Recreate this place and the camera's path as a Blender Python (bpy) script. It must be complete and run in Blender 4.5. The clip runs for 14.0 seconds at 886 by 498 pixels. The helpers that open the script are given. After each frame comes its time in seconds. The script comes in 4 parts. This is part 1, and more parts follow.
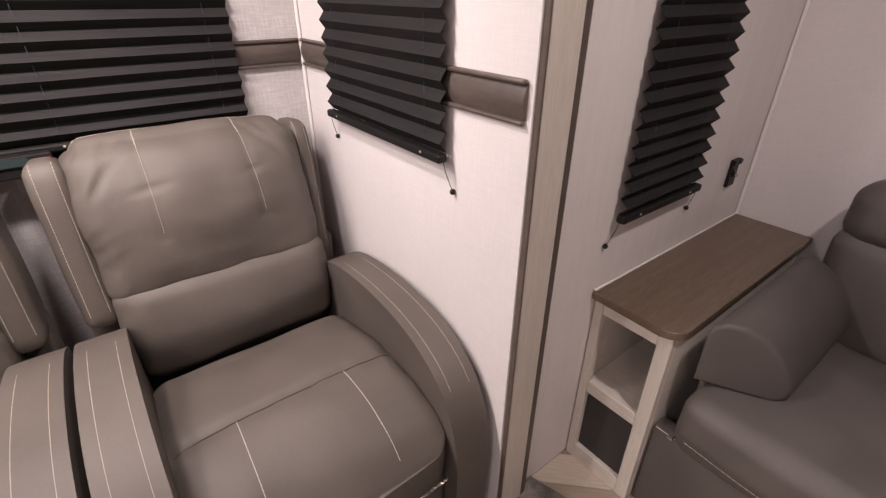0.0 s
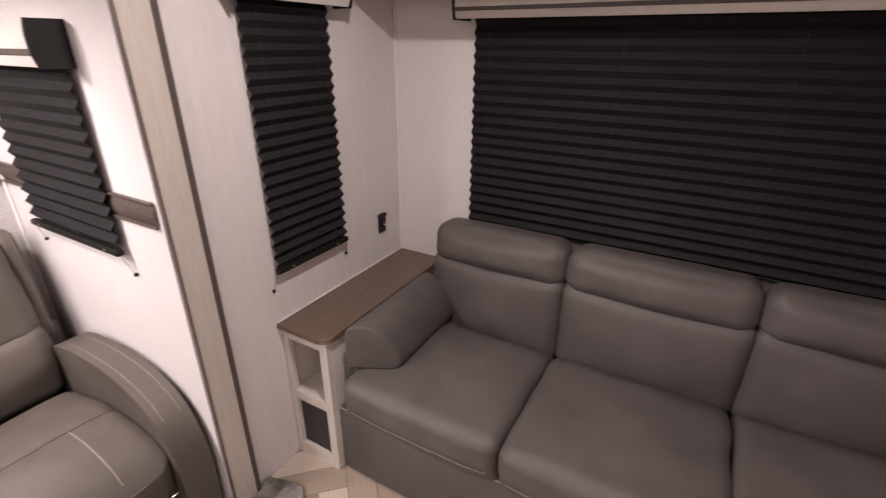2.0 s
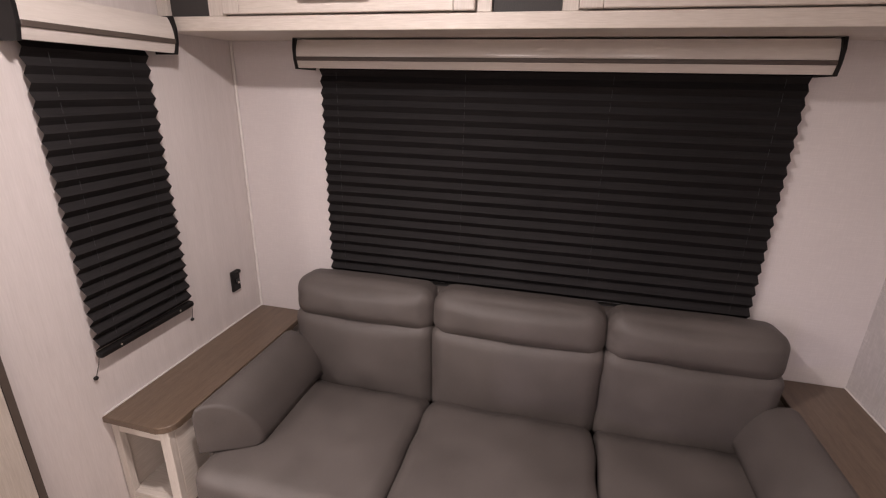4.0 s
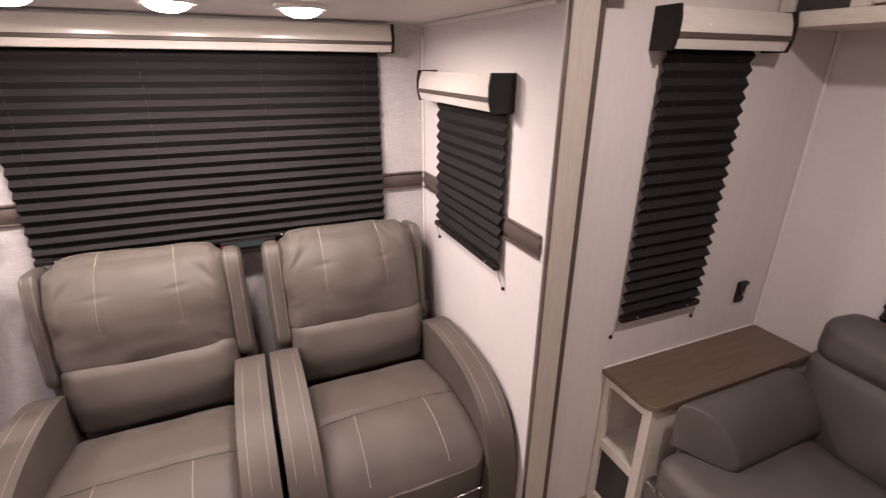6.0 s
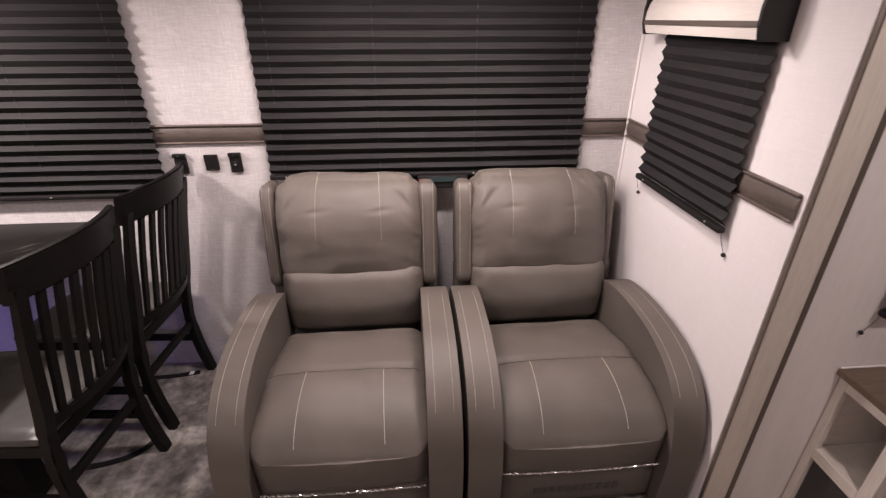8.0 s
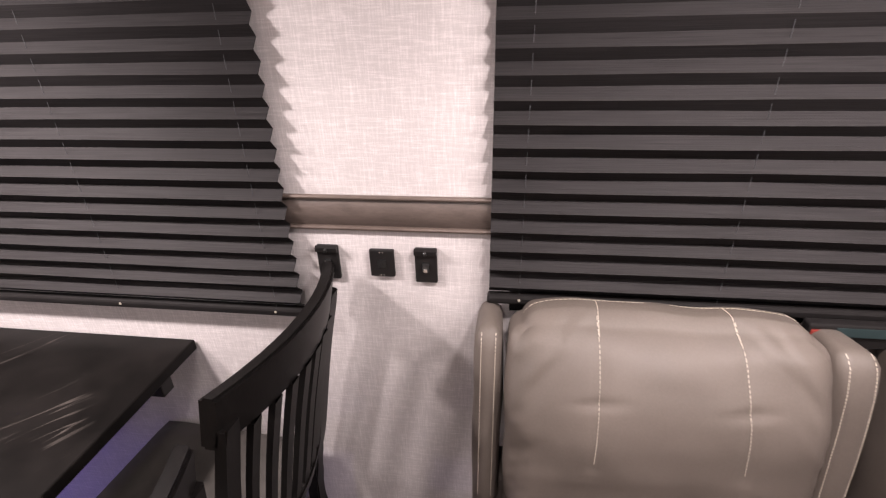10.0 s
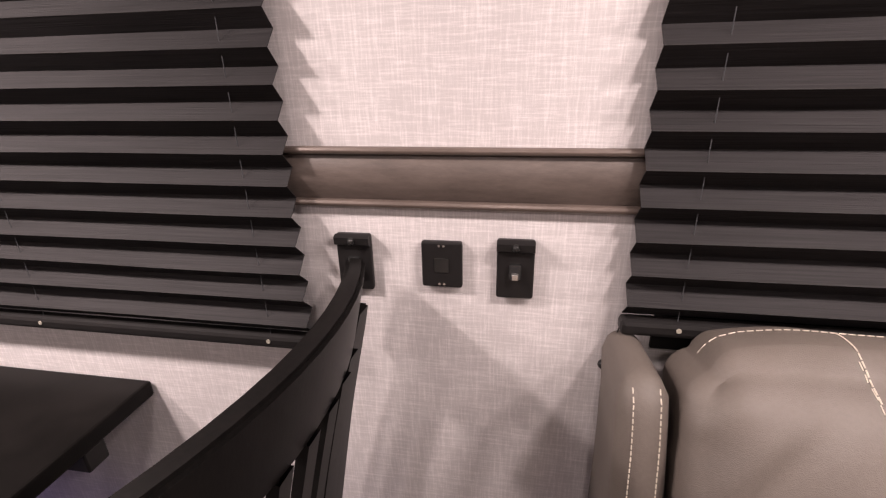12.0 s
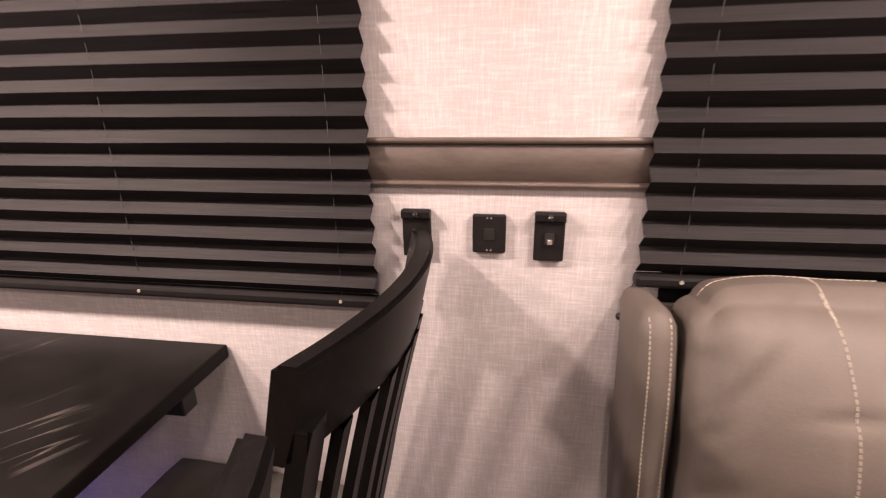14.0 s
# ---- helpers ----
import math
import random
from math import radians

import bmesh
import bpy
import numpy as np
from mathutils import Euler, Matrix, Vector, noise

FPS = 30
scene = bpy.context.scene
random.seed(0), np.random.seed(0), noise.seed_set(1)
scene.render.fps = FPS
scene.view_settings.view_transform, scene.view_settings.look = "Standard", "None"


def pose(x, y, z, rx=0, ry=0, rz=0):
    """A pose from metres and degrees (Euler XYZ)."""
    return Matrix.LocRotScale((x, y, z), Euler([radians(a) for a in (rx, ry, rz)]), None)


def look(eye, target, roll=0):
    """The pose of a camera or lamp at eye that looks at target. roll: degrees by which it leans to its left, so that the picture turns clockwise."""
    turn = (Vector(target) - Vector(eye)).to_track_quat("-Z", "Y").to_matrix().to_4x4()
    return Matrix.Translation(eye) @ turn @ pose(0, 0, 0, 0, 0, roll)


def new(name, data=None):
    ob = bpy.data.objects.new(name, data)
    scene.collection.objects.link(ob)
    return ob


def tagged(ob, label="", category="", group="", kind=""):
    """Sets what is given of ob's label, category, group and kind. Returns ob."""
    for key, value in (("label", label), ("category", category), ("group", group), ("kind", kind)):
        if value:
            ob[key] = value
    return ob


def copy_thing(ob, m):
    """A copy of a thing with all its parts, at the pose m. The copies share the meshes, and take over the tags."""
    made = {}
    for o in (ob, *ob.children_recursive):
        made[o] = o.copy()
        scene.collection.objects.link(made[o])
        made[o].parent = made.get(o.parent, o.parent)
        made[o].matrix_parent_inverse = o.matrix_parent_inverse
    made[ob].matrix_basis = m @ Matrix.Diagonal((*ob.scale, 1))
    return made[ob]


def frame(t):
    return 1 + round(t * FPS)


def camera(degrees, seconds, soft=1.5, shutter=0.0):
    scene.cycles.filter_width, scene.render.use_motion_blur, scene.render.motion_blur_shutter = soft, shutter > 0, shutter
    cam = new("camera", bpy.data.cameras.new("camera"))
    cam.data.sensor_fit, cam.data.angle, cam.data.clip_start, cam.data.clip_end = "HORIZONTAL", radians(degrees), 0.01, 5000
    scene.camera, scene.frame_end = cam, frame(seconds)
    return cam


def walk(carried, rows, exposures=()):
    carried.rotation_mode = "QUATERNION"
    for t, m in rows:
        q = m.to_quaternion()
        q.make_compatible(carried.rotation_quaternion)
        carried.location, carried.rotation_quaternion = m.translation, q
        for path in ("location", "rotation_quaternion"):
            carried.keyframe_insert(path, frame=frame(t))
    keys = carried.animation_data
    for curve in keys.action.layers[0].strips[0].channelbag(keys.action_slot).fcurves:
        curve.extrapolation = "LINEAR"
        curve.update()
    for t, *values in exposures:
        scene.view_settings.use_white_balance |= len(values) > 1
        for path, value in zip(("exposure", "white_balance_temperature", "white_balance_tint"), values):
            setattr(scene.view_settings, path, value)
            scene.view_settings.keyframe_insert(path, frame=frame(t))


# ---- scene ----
cam = camera(87.4, 14.0, soft=1.2, shutter=0.2)
PATH = [
    (0, (0.43, 0.364, 1.26), (1.493, 1.75, 0.286), 0.2),
    (0.5, (0.434, 0.116, 1.36), (1.428, 1.536, 0.362), 0.6),
    (1, (0.395, -0.088, 1.434), (1.503, 1.289, 0.498), -0.2),
    (1.5, (0.373, -0.207, 1.492), (1.676, 1.024, 0.605), 0.4),
    (1.8, (0.388, -0.272, 1.505), (1.854, 0.804, 0.675), 0.4),
    (2, (0.398, -0.29, 1.507), (1.989, 0.614, 0.698), 0.4),
    (2.1, (0.424, -0.333, 1.503), (2.055, 0.512, 0.713), 0.6),
    (2.2, (0.44, -0.364, 1.505), (2.113, 0.402, 0.722), -0.3),
    (4.3, (0.466, -0.307, 1.538), (2.301, 0.141, 0.879), 1.3),
    (4.4, (0.445, -0.295, 1.535), (2.26, 0.253, 0.898), 1.5),
    (4.5, (0.439, -0.266, 1.563), (2.219, 0.367, 0.905), 1.2),
    (4.6, (0.422, -0.244, 1.572), (2.169, 0.477, 0.918), 1.4),
    (5, (0.387, -0.184, 1.597), (1.926, 0.905, 0.929), 1.2),
    (5.2, (0.374, -0.163, 1.597), (1.775, 1.092, 0.918), 1.2),
    (5.5, (0.348, -0.144, 1.588), (1.498, 1.336, 0.891), 0.9),
    (6, (0.276, -0.107, 1.577), (1.01, 1.599, 0.835), 0.4),
    (6.5, (0.242, -0.095, 1.573), (0.764, 1.67, 0.791), 0.1),
    (7, (0.225, -0.086, 1.558), (0.627, 1.691, 0.734), 0.0),
    (7.5, (0.189, -0.073, 1.545), (0.481, 1.702, 0.671), 0.0),
    (8, (0.109, -0.04, 1.497), (0.248, 1.744, 0.605), 0.0),
    (8.5, (0.018, 0.114, 1.466), (-0.001, 1.913, 0.592), -0.0),
    (9, (-0.083, 0.474, 1.473), (-0.205, 2.262, 0.586), -0.3),
    (9.2, (-0.163, 0.63, 1.468), (-0.319, 2.397, 0.543), -0.7),
    (11.3, (-0.54, 1.127, 1.308), (-0.838, 2.947, 0.533), -1.3),
    (11.5, (-0.537, 1.176, 1.271), (-0.843, 2.998, 0.505), -1.3),
    (12, (-0.557, 1.261, 1.225), (-0.882, 3.094, 0.494), -1.2),
    (12.5, (-0.578, 1.261, 1.244), (-0.946, 3.094, 0.534), -1.2),
    (13, (-0.565, 1.126, 1.288), (-0.952, 2.953, 0.572), -1.3),
    (13.5, (-0.546, 0.942, 1.309), (-0.9, 2.783, 0.613), -1.3),
    (14, (-0.618, 1.096, 1.201), (-0.909, 2.969, 0.564), -0.8),
]
# seconds, stops, kelvin, tint
EXPOSURES = [(0.0, 0.06, 6500, 10), (1.0, 0.14, 6500, 10), (2.0, 0.38, 6400, 10), (4.5, 0.54, 6550, 10), (5.5, 0.24, 6650, 11), (6.5, -0.08, 6750, 13), (7.5, -0.10, 6600, 12), (8.5, -0.02, 6400, 11), (9.0, 0.16, 6350, 10), (9.2, 0.18, 6350, 10), (11.5, 0.04, 6700, 14), (12.5, -0.08, 6750, 15), (13.5, 0.06, 7450, 20), (14.0, 0.14, 7600, 21)]
walk(cam, [(t, look(eye, target, roll)) for t, eye, target, roll in PATH], EXPOSURES)

# ---- world and lamps ----
world = bpy.data.worlds.new("night")
scene.world = world
world.use_nodes = True
world.node_tree.nodes["Background"].inputs[0].default_value = (0.004, 0.005, 0.010, 1)
world.node_tree.nodes["Background"].inputs[1].default_value = 0.3

# plan: slide-out back wall N, slide-out end wall S, coach side wall M, rear wall R
N, S, M, R, F = 1.80, 1.004, 0.898, 2.083, 0.872
SOUTH, WEST, SLIDE_W = -1.335, -3.3, -2.6
CEIL, SLIDE_C = 2.06, 1.722

SLIDE_LAMPS = [(-0.165, 1.338), (0.155, 1.338), (0.475, 1.338), (-1.36, 1.338), (-1.80, 1.338)]
ROOM_LAMPS = [(1.06, 0.12), (-0.62, 0.12), (-0.62, -0.80), (-1.7, 0.12)]
SLIDE_W_EACH, ROOM_W_EACH, BLUE_W = 7.4, 8.2, 4.5
WARM = (1.0, 0.87, 0.85)


def area(name, place, size, watts, color, turn=(0, 0, 0)):
    lamp = bpy.data.lights.new(name, "AREA")
    lamp.shape, lamp.size, lamp.energy, lamp.color = "DISK", size, watts, color
    ob = new(name, lamp)
    ob.location = place
    ob.rotation_euler = [radians(a) for a in turn]
    return ob


for x, y in SLIDE_LAMPS:
    area("lamp_light", (x, y, SLIDE_C - 0.046), 0.10, SLIDE_W_EACH * (2.3 if x < -1 else 1.0), WARM)
for x, y in ROOM_LAMPS:
    area("lamp_light", (x, y, CEIL - 0.046), 0.08, ROOM_W_EACH * (1.3 if x > 0.5 else 0.75), WARM)
area("accent_light", (SLIDE_W + 0.02, 1.35, 0.30), 0.02, BLUE_W, (0.14, 0.11, 1.0), (0, -90, 0))


# ---- materials ----
def mat(name, color, rough=0.6, metal=0.0, spec=0.5):
    m = bpy.data.materials.new(name)
    m.use_nodes = True
    b = m.node_tree.nodes["Principled BSDF"]
    b.inputs["Base Color"].default_value = (*color, 1)
    b.inputs["Roughness"].default_value = rough
    b.inputs["Metallic"].default_value = metal
    b.inputs["Specular IOR Level"].default_value = spec
    return m, m.node_tree.nodes, m.node_tree.links, b


def node(nodes, kind, **values):
    n = nodes.new(kind)
    for k, v in values.items():
        n.inputs[k.replace("_", " ")].default_value = v
    return n


def coords(nodes, links, scale=(1, 1, 1)):
    c = nodes.new("ShaderNodeTexCoord")
    mp = nodes.new("ShaderNodeMapping")
    mp.inputs["Scale"].default_value = scale
    links.new(c.outputs["Object"], mp.inputs["Vector"])
    return mp.outputs["Vector"]


def noise_tex(nodes, links, scale, detail=4, stretch=(1, 1, 1), rough=0.55):
    n = node(nodes, "ShaderNodeTexNoise", Scale=scale, Detail=detail, Roughness=rough)
    links.new(coords(nodes, links, stretch), n.inputs["Vector"])
    return n.outputs["Fac"]


def ramp(nodes, links, fac, stops):
    r = nodes.new("ShaderNodeValToRGB")
    e = r.color_ramp.elements
    e[0].position, e[0].color = stops[0][0], (*stops[0][1], 1)
    e[1].position, e[1].color = stops[-1][0], (*stops[-1][1], 1)
    for p, c in stops[1:-1]:
        e.new(p).color = (*c, 1)
    links.new(fac, r.inputs["Fac"])
    return r.outputs["Color"]


def blend(nodes, links, a, b, fac, how="MIX"):
    m = nodes.new("ShaderNodeMixRGB")
    m.blend_type = how
    for s, v in (("Color1", a), ("Color2", b), ("Fac", fac)):
        if isinstance(v, (int, float)):
            m.inputs[s].default_value = v
        elif isinstance(v, tuple):
            m.inputs[s].default_value = (*v, 1)
        else:
            links.new(v, m.inputs[s])
    return m.outputs["Color"]


def bump(nodes, links, b, height, strength=0.2, dist=0.01):
    n = nodes.new("ShaderNodeBump")
    n.inputs["Strength"].default_value, n.inputs["Distance"].default_value = strength, dist
    links.new(height, n.inputs["Height"])
    links.new(n.outputs["Normal"], b.inputs["Normal"])


def leather(name, base, lift=1.25, rough=0.38):
    m, n, l, b = mat(name, base, rough, 0.0, 0.36)
    big = noise_tex(n, l, 5, 3)
    fine = noise_tex(n, l, 260, 4)
    dark = tuple(c * 0.86 for c in base)
    light = tuple(min(1, c * lift * 0.9) for c in base)
    c = ramp(n, l, big, [(0.3, dark), (0.7, light)])
    c = blend(n, l, c, ramp(n, l, fine, [(0.35, (0.86, 0.86, 0.86)), (0.65, (1, 1, 1))]), 0.6, "MULTIPLY")
    l.new(c, b.inputs["Base Color"])
    l.new(ramp(n, l, big, [(0.2, (rough - 0.06,) * 3), (0.8, (rough + 0.1,) * 3)]), b.inputs["Roughness"])
    v = node(n, "ShaderNodeTexVoronoi", Scale=1100.0)
    l.new(coords(n, l), v.inputs["Vector"])
    wr = noise_tex(n, l, 14, 3, (1, 1, 2.2))
    hgt = blend(n, l, v.outputs["Distance"], wr, 0.72)
    bump(n, l, b, hgt, 0.22, 0.005)
    return m


def grain(name, dark, light, stretch, rough=0.45, knots=0.25, scale=1.0, bumps=0.12, spec=0.4):
    m, n, l, b = mat(name, light, rough, 0.0, spec)
    a = noise_tex(n, l, 55 * scale, 6, stretch, 0.65)
    w = noise_tex(n, l, 9 * scale, 4, stretch)
    big = noise_tex(n, l, 2.2, 3)
    c = ramp(n, l, a, [(0.33, dark), (0.66, light)])
    c = blend(n, l, c, ramp(n, l, w, [(0.3, dark), (0.7, light)]), knots)
    c = blend(n, l, c, ramp(n, l, big, [(0.3, (0.9, 0.9, 0.9)), (0.7, (1, 1, 1))]), 0.6, "MULTIPLY")
    l.new(c, b.inputs["Base Color"])
    bump(n, l, b, a, bumps, 0.002)
    return m


def linen(name, base, weave=1.0):
    m, n, l, b = mat(name, base, 0.62)
    tone = []
    for st in ((7, 7, 120), (120, 120, 6.5)):
        tone.append(noise_tex(n, l, 1.0 * 3.2, 5, st, 0.75))
    t = blend(n, l, ramp(n, l, tone[0], [(0.46, (0, 0, 0)), (0.66, (1, 1, 1))]), ramp(n, l, tone[1], [(0.46, (0, 0, 0)), (0.66, (1, 1, 1))]), 0.5)
    big = noise_tex(n, l, 7, 4)
    lo, hi = tuple(c * (1 - 0.11 * weave) for c in base), tuple(min(1, c * (1 + 0.13 * weave)) for c in base)
    c = ramp(n, l, t, [(0.05, lo), (0.75, hi)])
    c = blend(n, l, c, ramp(n, l, big, [(0.3, (0.965, 0.96, 0.96)), (0.7, (1, 1, 1))]), 0.8, "MULTIPLY")
    l.new(c, b.inputs["Base Color"])
    bump(n, l, b, t, 0.12 * min(1.0, weave), 0.002)
    return m


def plain(name, base, rough=0.6, metal=0.0, var=0.12, scale=30, spec=0.5):
    m, n, l, b = mat(name, base, rough, metal, spec)
    a = noise_tex(n, l, scale, 5)
    c = ramp(n, l, a, [(0.3, tuple(x * (1 - var) for x in base)), (0.7, tuple(min(1, x * (1 + var)) for x in base))])
    l.new(c, b.inputs["Base Color"])
    bump(n, l, b, a, 0.08, 0.003)
    return m


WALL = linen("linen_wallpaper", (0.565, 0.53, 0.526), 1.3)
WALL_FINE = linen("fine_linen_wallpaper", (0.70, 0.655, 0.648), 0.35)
CEILING = plain("ceiling_panel", (0.74, 0.70, 0.69), 0.55, var=0.03)
CREAM_V = grain("cream_wood_upright", (0.54, 0.485, 0.43), (0.68, 0.625, 0.57), (6, 6, 0.35))
PANEL = grain("pale_wall_panel", (0.63, 0.580, 0.560), (0.73, 0.675, 0.658), (5, 5, 0.3), knots=0.4, bumps=0.05)
CREAM_X = grain("cream_wood_along_x", (0.56, 0.50, 0.44), (0.72, 0.66, 0.60), (0.35, 6, 6))
CREAM_Y = grain("cream_wood_along_y", (0.56, 0.50, 0.44), (0.72, 0.66, 0.60), (6, 0.35, 6))
GLOSS_X = grain("glossy_cream_wood", (0.635, 0.580, 0.530), (0.71, 0.655, 0.605), (0.35, 6, 6), 0.20, bumps=0.0, spec=0.7)
BROWN = plain("dark_brown_band", (0.085, 0.066, 0.055), 0.45)
BELT = grain("belt_wood", (0.068, 0.053, 0.046), (0.128, 0.101, 0.088), (1.2, 1.2, 5), 0.4, 0.6)
BEAD = plain("bronze_bead", (0.125, 0.097, 0.083), 0.32, 0.25)
BLACK = plain("black_plastic", (0.011, 0.010, 0.010), 0.42, spec=0.25)
BLACK_GLOSS = plain("black_gloss", (0.012, 0.012, 0.012), 0.18, spec=0.6)
TAUPE = leather("taupe_leather", (0.1045, 0.0875, 0.0755), rough=0.50)
GREY = leather("grey_leather", (0.100, 0.0865, 0.0800), rough=0.50)
SHELL = plain("dark_upholstery_lining", (0.018, 0.016, 0.015), 0.8)
THREAD = plain("pale_thread", (0.46, 0.41, 0.34), 0.7)
OAK = grain("brown_oak_top", (0.095, 0.066, 0.046), (0.19, 0.136, 0.098), (0.5, 7, 7), 0.34, 0.4)
EBONY = grain("black_stained_wood", (0.004, 0.0037, 0.0037), (0.009, 0.0079, 0.0075), (4, 4, 0.5), 0.38, bumps=0.06, spec=0.13)
WHITE = plain("white_trim", (0.76, 0.72, 0.70), 0.4, var=0.03)
CORD = plain("grey_cord", (0.05, 0.052, 0.056), 0.3)
STEEL = plain("steel", (0.6, 0.58, 0.55), 0.25, 0.9)
BRASS = plain("brass", (0.74, 0.69, 0.58), 0.3, 0.6)
TEAL = plain("dark_teal_label", (0.020, 0.034, 0.036), 0.35)
RED = plain("red_plastic", (0.22, 0.030, 0.022), 0.4)
GREY_PANEL = plain("charcoal_mesh", (0.040, 0.037, 0.036), 0.7, var=0.3, scale=400)
SEAT_PAD = plain("grey_seat", (0.060, 0.055, 0.050), 0.40, spec=0.4)
MARK = plain("embossed_mark", (0.055, 0.048, 0.042), 0.55)
FLANGE = grain("beige_flange_wood", (0.455, 0.400, 0.345), (0.60, 0.54, 0.48), (7, 7, 0.3))


def blind_fabric():
    m, n, l, b = mat("pleated_black_fabric", (0.022, 0.0203, 0.0206), 0.62, 0, 0.10)
    w = noise_tex(n, l, 30, 4, (0.25, 0.25, 26))
    big = noise_tex(n, l, 3, 3)
    c = ramp(n, l, w, [(0.3, (0.0145, 0.0133, 0.0137)), (0.7, (0.0290, 0.0268, 0.0274))])
    c = blend(n, l, c, ramp(n, l, big, [(0.3, (0.8, 0.8, 0.8)), (0.7, (1, 1, 1))]), 0.7, "MULTIPLY")
    l.new(c, b.inputs["Base Color"])
    bump(n, l, b, w, 0.3, 0.002)
    return m


def carpet_mat():
    m, n, l, b = mat("plush_carpet", (0.2, 0.18, 0.17), 0.95, 0, 0.1)
    big, mid, fine = noise_tex(n, l, 7, 4), noise_tex(n, l, 28, 4), noise_tex(n, l, 420, 3)
    c = ramp(n, l, blend(n, l, big, mid, 0.5), [(0.36, (0.13, 0.116, 0.105)), (0.52, (0.25, 0.225, 0.205)), (0.66, (0.40, 0.365, 0.335))])
    c = blend(n, l, c, ramp(n, l, fine, [(0.3, (0.6, 0.6, 0.6)), (0.7, (1, 1, 1))]), 0.7, "MULTIPLY")
    l.new(c, b.inputs["Base Color"])
    bump(n, l, b, blend(n, l, fine, mid, 0.4), 0.8, 0.008)
    return m


def plank_mat(name, single):
    m, n, l, b = mat(name, (0.4, 0.33, 0.27), 0.42)
    info = n.new("ShaderNodeObjectInfo" if single else "ShaderNodeNewGeometry")
    c = ramp(n, l, info.outputs["Random" if single else "Random Per Island"], [(0.0, (0.21, 0.165, 0.13)), (0.3, (0.34, 0.275, 0.22)), (0.55, (0.47, 0.39, 0.32)), (1.0, (0.56, 0.475, 0.40))])
    a = noise_tex(n, l, 40, 6, (0.3, 5, 5), 0.65)
    c = blend(n, l, c, ramp(n, l, a, [(0.3, (0.72, 0.69, 0.66)), (0.65, (1, 1, 1))]), 0.75, "MULTIPLY")
    l.new(c, b.inputs["Base Color"])
    bump(n, l, b, a, 0.12, 0.002)
    return m


def table_mat():
    m, n, l, b = mat("black_marble_laminate", (0.010, 0.009, 0.0085), 0.33, 0.0, 0.07)
    mp = n.new("ShaderNodeMapping")
    mp.vector_type = "TEXTURE"
    mp.inputs["Rotation"].default_value = (0, 0, radians(52))
    mp.inputs["Scale"].default_value = (1.9, 0.13, 1)
    l.new(n.new("ShaderNodeTexCoord").outputs["Object"], mp.inputs["Vector"])
    w = node(n, "ShaderNodeTexNoise", Scale=3.0, Detail=3.0, Roughness=0.35, Distortion=0.25)
    l.new(mp.outputs["Vector"], w.inputs["Vector"])
    msk = noise_tex(n, l, 4, 3)
    v = ramp(n, l, w.outputs["Fac"], [(0.485, (0, 0, 0)), (0.50, (1, 1, 1)), (0.515, (0, 0, 0))])
    v = blend(n, l, v, ramp(n, l, msk, [(0.53, (0, 0, 0)), (0.64, (1, 1, 1))]), 1.0, "MULTIPLY")
    base = ramp(n, l, noise_tex(n, l, 9, 4), [(0.3, (0.0040, 0.0036, 0.0034)), (0.7, (0.0095, 0.0083, 0.0078))])
    l.new(blend(n, l, base, (0.055, 0.048, 0.043), v), b.inputs["Base Color"])
    return m


def glow(name, color, strength):
    m = bpy.data.materials.new(name)
    m.use_nodes = True
    t = m.node_tree
    e = t.nodes.new("ShaderNodeEmission")
    e.inputs[0].default_value, e.inputs[1].default_value = (*color, 1), strength
    t.links.new(e.outputs[0], t.nodes["Material Output"].inputs[0])
    return m


def glass_mat():
    m, n, l, b = mat("dark_glass", (0.010, 0.010, 0.012), 0.04, 0, 0.6)
    return m


FABRIC, CARPET, PLANK, MARBLE, GLASS = blind_fabric(), carpet_mat(), plank_mat("vinyl_plank", True), table_mat(), glass_mat()
PLANK_FAR = plank_mat("vinyl_plank_field", False)
LAMP_GLOW = glow("lit_lamp_lens", (1.0, 0.90, 0.84), 34.0)
BLUE_GLOW = glow("lit_blue_strip", (0.25, 0.25, 1.0), 6.0)


# ---- mesh helpers ----
def finish(bm, name, material, smooth=False):
    me = bpy.data.meshes.new(name)
    bmesh.ops.recalc_face_normals(bm, faces=bm.faces)
    bm.to_mesh(me)
    bm.free()
    me.materials.append(material)
    if smooth:
        me.polygons.foreach_set("use_smooth", [True] * len(me.polygons))
        me.set_sharp_from_angle(angle=radians(50))
    return me


def part(name, bm, material, parent=None, label="", smooth=False):
    ob = new(name, finish(bm, name, material, smooth))
    if parent:
        ob.parent = parent
    if label:
        ob["label"] = label
    return ob


def thing(name, place, label, category, group="", kind=""):
    ob = new(name)
    ob.empty_display_size = 0.05
    ob.location = place
    return tagged(ob, label, category, group, kind)


def structure(ob, label="", category=""):
    return tagged(ob, label, category, kind="structure")


def box(bm, lo, hi, bevel=0.0, seg=2):
    size = [b - a for a, b in zip(lo, hi)]
    mid = [(a + b) / 2 for a, b in zip(lo, hi)]
    geo = bmesh.ops.create_cube(bm, size=1, matrix=Matrix.LocRotScale(mid, None, size))
    if bevel:
        edges = {e for v in geo["verts"] for e in v.link_edges}
        bmesh.ops.bevel(bm, geom=list(edges), offset=bevel, segments=seg, affect="EDGES", profile=0.5)
    return bm


def boxed(lo, hi, bevel=0.0, seg=2):
    return box(bmesh.new(), lo, hi, bevel, seg)


